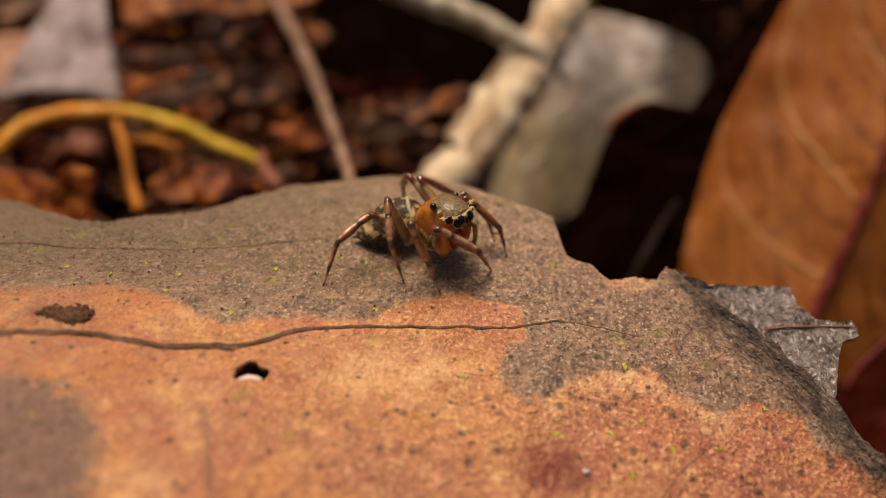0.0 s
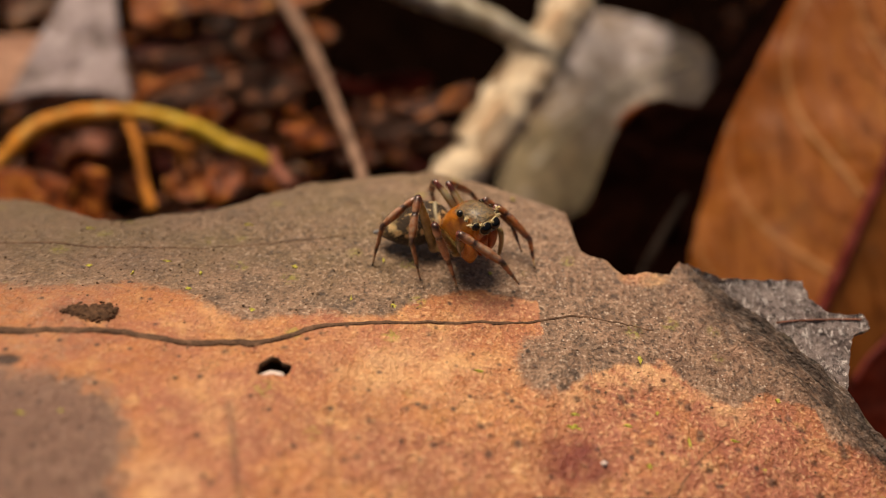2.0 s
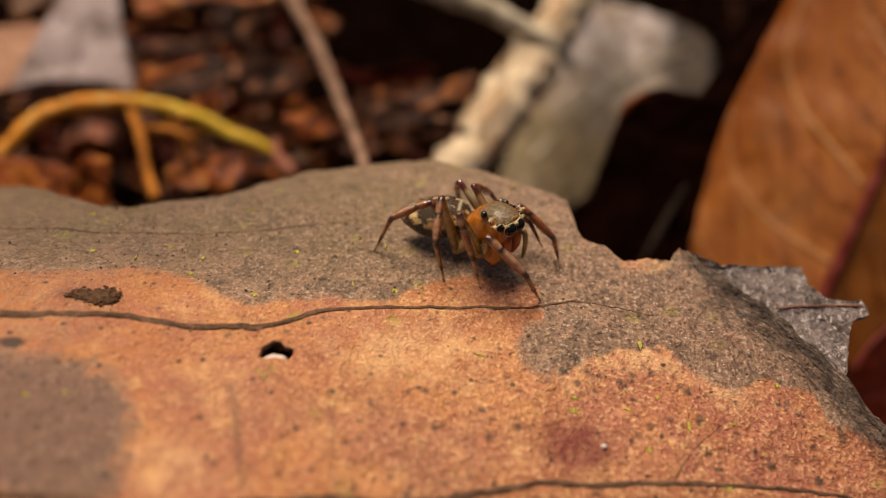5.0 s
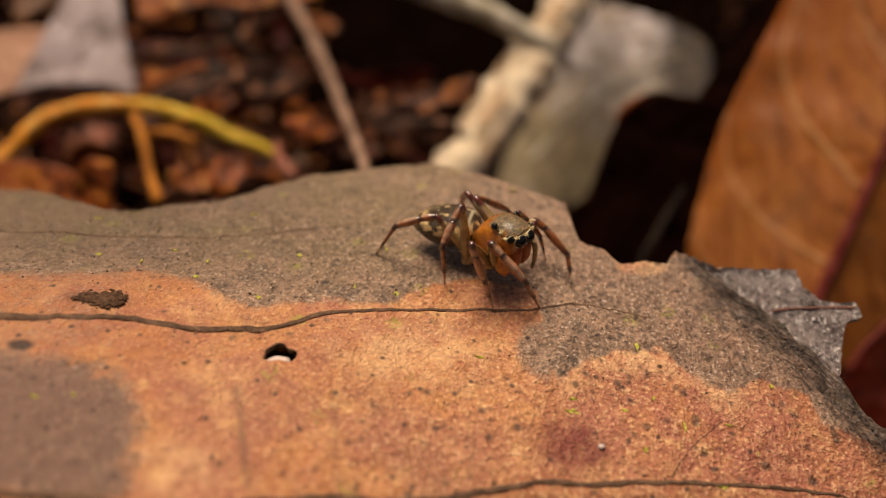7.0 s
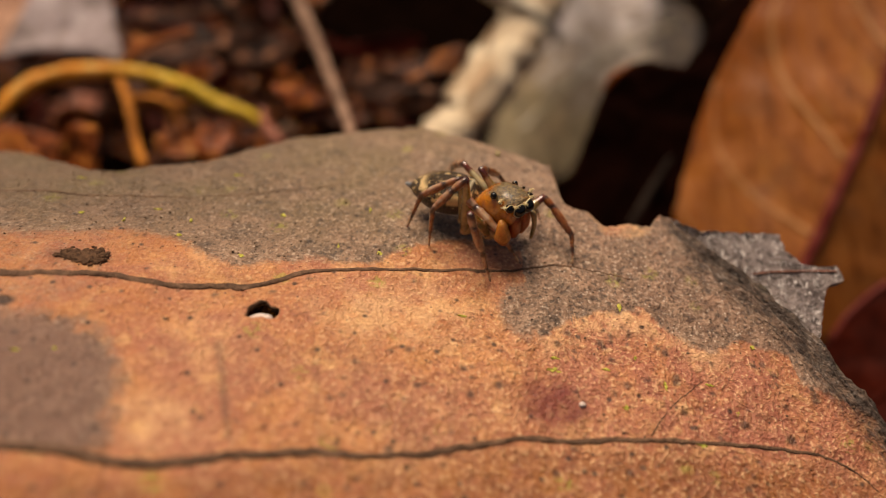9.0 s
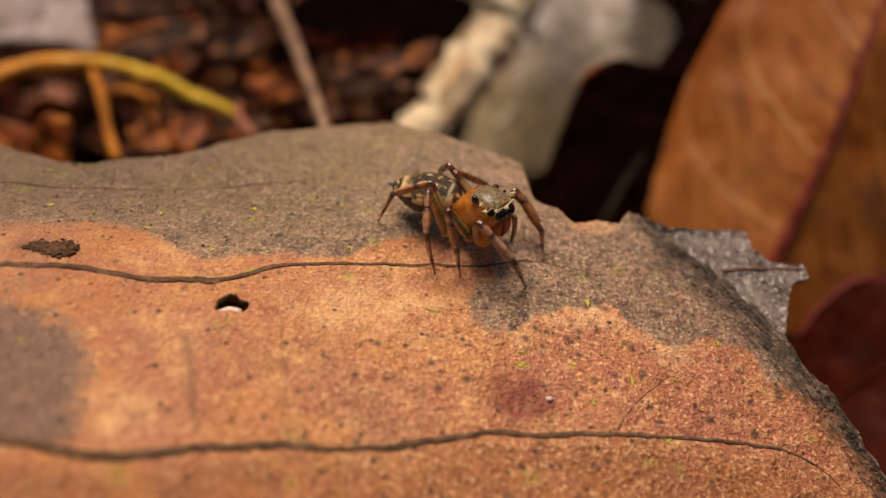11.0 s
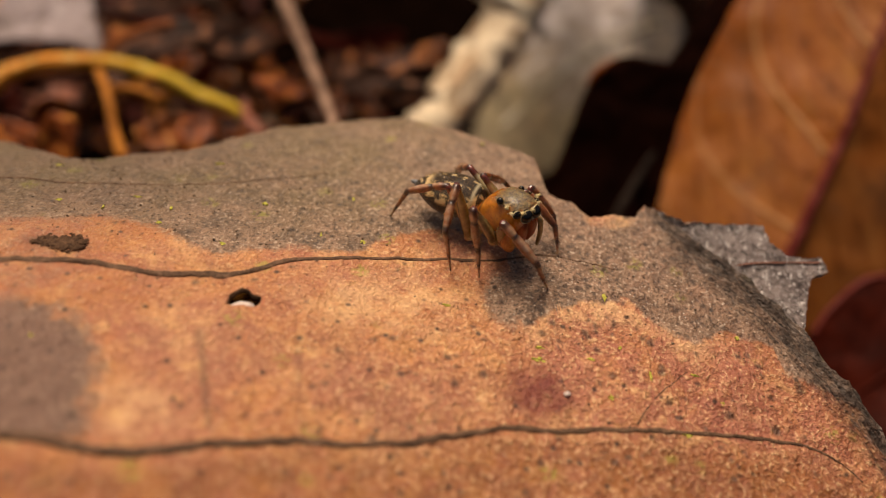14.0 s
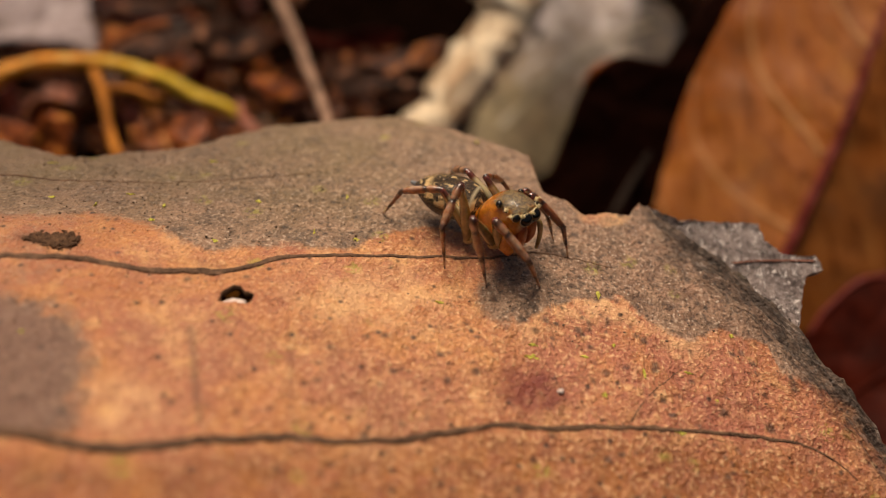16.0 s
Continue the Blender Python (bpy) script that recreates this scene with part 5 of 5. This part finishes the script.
v, f = tube(smooth_line([(-0.5, 0.6, 1.4), (-0.66, 0.98, 1.7), (-0.66, 1.12, 1.3), (-0.62, 1.12, 0.85), (-0.58, 1.08, 0.5)], 24), [0.1, 0.12, 0.1, 0.09, 0.06], 12)
part("palp", mesh_of("palp", v, f, M_FEMUR), spider, "slender olive palp")

v, f = loft([(0.1, 0.12, -0.1, 0.1), (-0.10, 0.50, -0.42, 0.50), (-0.5, 0.78, -0.66, 0.76), (-1.2, 0.92, -0.76, 0.80), (-1.95, 0.78, -0.62, 0.62), (-2.55, 0.42, -0.28, 0.34), (-2.8, 0.16, -0.08, 0.14)][::-1], 26, 2.1)
abdomen = part("abdomen", mesh_of("abdomen", v, f, M_ABDO), spider, "dark brown abdomen with cream patches and a pale front band")
v, f = tube([(0, -2.72, 0.02), (0, -2.88, 0.04), (0, -3.05, 0.06)], [0.12, 0.1, 0.05], 9)
part("spinneret", mesh_of("spinneret", v, f, M_SPIN), abdomen, "blue-grey spinneret")
rows = []
for _ in range(260):
    a, y = rng.uniform(0.1, math.pi - 0.1), rng.uniform(-2.5, -0.2)
    hw = np.interp(y, [-2.5, -1.95, -1.2, -0.5, -0.1], [0.42, 0.78, 0.92, 0.78, 0.5])
    rows.append(((hw * math.cos(a), y, hw * 0.86 * math.sin(a)), (0.4 * math.cos(a), -0.8, 0.4 * math.sin(a))))
v, f = hairs(rows, 0.16, 0.009)
part("abdomen_hair", mesh_of("abdomen_hair", v, f, M_HAIR), abdomen, "sparse pale bristles")


def build_leg(L1, L2, stout, bow, bend):
    v, f = tube([(0, y, 0.06 * math.sin(math.pi * y / L1)) for y in np.linspace(-0.1, L1 + 0.05, 14)], [0.15 * stout, 0.21 * stout, 0.2 * stout, 0.15 * stout, 0.13 * stout], 12)
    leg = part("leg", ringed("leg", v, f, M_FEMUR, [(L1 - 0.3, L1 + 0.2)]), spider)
    a, b, c = 0.16 * L2, bend * L2, 0.84 * L2
    ys = np.concatenate([np.linspace(-0.08, a - 0.05, 7), np.linspace(a - 0.02, a + 0.06, 4), np.linspace(a + 0.1, b - 0.08, 10), np.linspace(b - 0.05, b + 0.05, 5), np.linspace(b + 0.08, c - 0.03, 8), np.linspace(c, L2, 7)])
    rr = np.interp(ys, [-0.1, 0.0, 0.55 * a, a - 0.03, a + 0.03, a + 0.12, 0.5 * (a + b), b - 0.12, b, b + 0.06, 0.5 * (b + c), c - 0.06, c, 0.93 * L2, L2],
                   [0.08, 0.135, 0.165, 0.135, 0.115, 0.15, 0.172, 0.125, 0.098, 0.108, 0.082, 0.072, 0.050, 0.046, 0.026])
    rise = lambda y: float(np.interp(y, [0.0, a, b, L2], [0.0, bow * a / b + 0.06, bow, 0.0]))
    v, f = tube([(0, y, rise(y)) for y in ys], list(rr * stout), 12)
    rows = []
    for _ in range(90):
        y, w = rng.uniform(0.1, L2 * 0.95), rng.uniform(0, 2 * math.pi)
        r = float(np.interp(y, ys, rr)) * stout
        rows.append(((r * math.cos(w), y, r * math.sin(w) + rise(y)), (0.7 * math.cos(w), 0.6, 0.7 * math.sin(w))))
    for y in (0.45 * (a + b), 0.7 * b, 0.5 * (b + c)):
        for w in (0.4, 2.7, 3.9, 5.5):
            r = float(np.interp(y, ys, rr)) * stout
            rows += [((r * math.cos(w), y, r * math.sin(w) + rise(y)), (1.1 * math.cos(w), 1.3, 1.1 * math.sin(w)))]
    hv, hf = hairs(rows, 0.13, 0.008)
    f = list(f) + [tuple(i + len(v) for i in q) for q in hf]
    v = list(v) + hv
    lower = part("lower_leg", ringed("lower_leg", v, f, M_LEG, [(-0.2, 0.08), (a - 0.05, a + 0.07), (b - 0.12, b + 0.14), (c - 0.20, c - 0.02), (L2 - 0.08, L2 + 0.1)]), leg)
    return leg, lower


def build_coxa(hip):
    """The short stout joint that carries a leg, from under the carapace to the hip."""
    x, y, z = hip
    v, f = tube(smooth_line([(0.45 * x, 0.80 * y, 0.95), (0.75 * x, 0.92 * y, 0.5 * z + 0.38), (x, y, z), (1.06 * x, 1.03 * y, z + 0.10)], 14), [0.22, 0.25, 0.21, 0.10], 12)
    return part("coxa", mesh_of("coxa", v, f, M_COXA), spider, "pale amber leg joint")


# where the body stands on the leaf, and where each foot is set down: seconds, x, y
BODY = [(0.0, 0.0, 28.81), (0.5, 0.05, 28.67), (1.0, 0.12, 28.52), (1.5, 0.24, 28.38), (2.0, 0.37, 28.22), (2.5, 0.53, 28.12), (3.0, 0.80, 27.85), (3.5, 0.93, 27.74), (4.0, 1.03, 27.53),
        (6.5, 1.48, 27.02), (7.0, 1.60, 26.90), (7.5, 1.76, 26.74), (8.0, 1.76, 26.73), (8.5, 1.95, 26.56), (9.0, 2.16, 26.43), (9.5, 2.35, 26.31), (12.0, 2.69, 25.86), (12.5, 2.72, 25.83),
        (13.0, 2.80, 25.72), (13.5, 2.86, 25.63), (14.0, 2.91, 25.58), (14.5, 2.96, 25.50), (15.0, 2.99, 25.44), (15.5, 3.05, 25.35), (16.0, 3.11, 25.28)]
HEADING = -135.0
# turn and droop of the abdomen against the head
TAIL = [(0.0, 52, 22), (2.0, 46, 15), (3.5, 38, 8), (6.5, 28, 6), (8.0, 29, 1), (9.5, 25, 1), (14.0, 20, -1), (16.0, 19, -2)]
FEET_R4 = [(0, -4.5, 26.34), (0.5, -4.3, 26.6), (1.0, -3.94, 27.4), (1.5, -3.42, 27.53), (8.0, -3.4, 27.5), (8.35, -1.79, 27.0), (9.0, -1.5, 26.88), (16, -1.55, 26.85)]
FEET_R3 = [(0, -1.5, 26.82), (2.0, -1.52, 26.75), (2.5, -1.40, 26.65), (3.0, -0.9, 26.2), (3.5, -0.66, 25.9), (9.0, -0.63, 25.85), (9.5, -0.25, 25.42), (10.2, 0.75, 24.1), (16, 0.82, 24.0)]
FEET_R2 = [(0, -0.12, 26.42), (4.6, -0.07, 26.4), (5.1, 0.93, 24.95), (6.5, 0.93, 24.97), (7.0, 1.19, 24.78), (7.5, 1.33, 24.8), (8.0, 1.33, 24.5), (8.5, 1.6, 24.37), (9.0, 1.7, 24.15), (13.5, 1.75, 24.03), (14.0, 1.86, 23.81), (14.5, 2.0, 23.76), (15.0, 2.09, 23.6), (15.5, 2.16, 23.4), (16.0, 2.35, 23.3)]
FEET_R1 = [(0, 1.9, 27.83), (0.5, 1.94, 27.86), (1.0, 1.98, 27.5), (1.5, 2.13, 27.12), (2.0, 2.3, 26.65), (2.5, 2.43, 26.32), (3.0, 2.8, 25.88), (3.5, 2.94, 25.46), (4.0, 2.99, 25.35), (6.5, 2.98, 25.0), (9.0, 3.0, 24.95), (9.5, 3.6, 24.85), (10.2, 4.2, 23.95), (12.0, 4.26, 23.94), (13.0, 4.44, 23.88), (13.5, 4.45, 23.57), (16.0, 4.38, 23.53)]
FEET_L1 = [(0, 2.55, 28.65), (0.5, 2.55, 28.6), (1.0, 2.75, 28.6), (1.5, 3.02, 28.5), (2.0, 2.98, 27.55), (4.0, 3.02, 27.55), (5.0, 3.9, 26.9), (6.5, 4.19, 26.78), (7.0, 4.36, 26.2), (8.0, 4.62, 26.22), (8.5, 4.78, 25.79), (9.0, 4.98, 25.35), (14.0, 5.0, 25.27), (15.0, 5.2, 25.37), (15.5, 5.45, 25.33), (16.0, 5.61, 25.19)]
FEET_L2 = [(0, 2.1, 29.6), (1.6, 2.1, 29.6), (2.0, 2.5, 28.4), (4.6, 2.5, 28.4), (5.1, 3.44, 27.68), (8.6, 3.46, 27.66), (9.2, 4.05, 27.67), (10.0, 4.05, 27.67), (10.6, 5.08, 26.1), (16, 5.12, 26.04)]
FEET_L3 = [(0, 1.5, 30.9), (2.6, 1.5, 30.9), (3.0, 2.1, 30.0), (5.2, 2.1, 30.0), (5.7, 3.1, 29.0), (9.8, 3.1, 29.0), (10.3, 4.0, 28.0), (16, 4.0, 28.0)]
FEET_L4 = [(0, -1.6, 32.1), (1.2, -1.6, 32.1), (1.7, -0.9, 31.4), (4.3, -0.9, 31.4), (4.8, 0.2, 30.4), (10.0, 0.2, 30.4), (10.6, 1.0, 29.4), (16, 1.0, 29.4)]
# hip (x, y, z), upper length, lower length, stoutness, knee lean to the side, height and place of the bend in the lower leg, feet
LEGS = [((0.68, 0.45, 1.0), 1.67, 3.38, 1.12, (0.39, 0.28), 0.57, 0.55, FEET_R1), ((0.82, 0.05, 0.95), 2.60, 3.16, 1.0, (0.44, -0.01), -0.08, 0.58, FEET_R2),
        ((1.0, -1.0, 0.6), 2.60, 3.24, 1.0, (0.30, -0.07), 0.72, 0.47, FEET_R3), ((0.85, -1.25, 0.9), 1.93, 3.22, 0.95, (0.20, -0.29), 0.59, 0.50, FEET_R4),
        ((-0.68, 0.45, 1.0), 1.29, 2.92, 1.0, (-3.0, 0.63), 0.45, 0.61, FEET_L1), ((-0.82, 0.05, 0.95), 1.3, 2.6, 0.85, (-1.2, 0.0), 0.3, 0.58, FEET_L2),
        ((-0.85, -0.40, 0.95), 2.11, 3.60, 0.9, (-1.17, -2.04), 0.55, 0.53, FEET_L3), ((-0.75, -0.80, 0.95), 2.11, 2.90, 0.9, (0.23, -0.88), 0.27, 0.45, FEET_L4)]
for joint in LEGS:
    build_coxa(joint[0])
WALKERS = [(build_leg(L1, L2, stout, bow, bend), hip, L1, L2, lean, feet) for hip, L1, L2, stout, lean, bow, bend, feet in LEGS]


def at_time(table, t):
    return [float(np.interp(t, [r[0] for r in table], [r[k] for r in table])) for k in range(1, len(table[0]))]


def body_pose(t):
    x, y = at_time(BODY, t)
    return mpose(x, y, leaf_height(x, y), 0, 0, HEADING)


def frame_of(o, y, x):
    """A pose at o whose y axis runs along y and whose x axis is x."""
    y, x = y.normalized(), x.normalized()
    z = x.cross(y).normalized()
    x = y.cross(z)
    return Matrix(((x.x, y.x, z.x, o.x), (x.y, y.y, z.y, o.y), (x.z, y.z, z.z, o.z), (0, 0, 0, 1)))


def limb_poses(hip, L1, L2, lean, feet, t):
    x, y = at_time(feet, t)
    speed = math.dist(at_time(feet, t - 0.1), at_time(feet, t + 0.1))
    lift = min(0.35, 0.9 * speed) if speed > 0.12 else 0.0
    p = body_pose(t).inverted() @ Vector((x * MM, y * MM, (leaf_height(x, y) + 0.03 + lift) * MM)) / MM
    c = Vector(hip)
    d = p - c
    if d.length > (L1 + L2) * 0.985:
        p = c + d * ((L1 + L2) * 0.985 / d.length)
        d = p - c
    u = d.normalized()
    a = (L1 * L1 - L2 * L2 + d.length_squared) / (2 * d.length)
    h = math.sqrt(max(0.0, L1 * L1 - a * a))
    pole = Vector((lean[0], lean[1], 1.0))
    pole = (pole - u * pole.dot(u)).normalized()
    knee = c + u * a + pole * h
    across = d.cross(pole)
    upper = frame_of(c * MM, knee - c, across)
    lower = frame_of(knee * MM, p - knee, across)
    return upper, upper.inverted() @ lower


def motions():
    times = [k * 0.25 for k in range(65)]
    walk(spider, [(t, body_pose(t)) for t in times])
    walk(abdomen, [(t, mpose(0, -1.18, 1.48, at_time(TAIL, t)[1], 0, at_time(TAIL, t)[0])) for t in times])
    for (leg, lower), hip, L1, L2, lean, feet in WALKERS:
        both = [limb_poses(hip, L1, L2, lean, feet, t) for t in times]
        walk(leg, [(t, m[0]) for t, m in zip(times, both)])
        walk(lower, [(t, m[1]) for t, m in zip(times, both)])


motions()
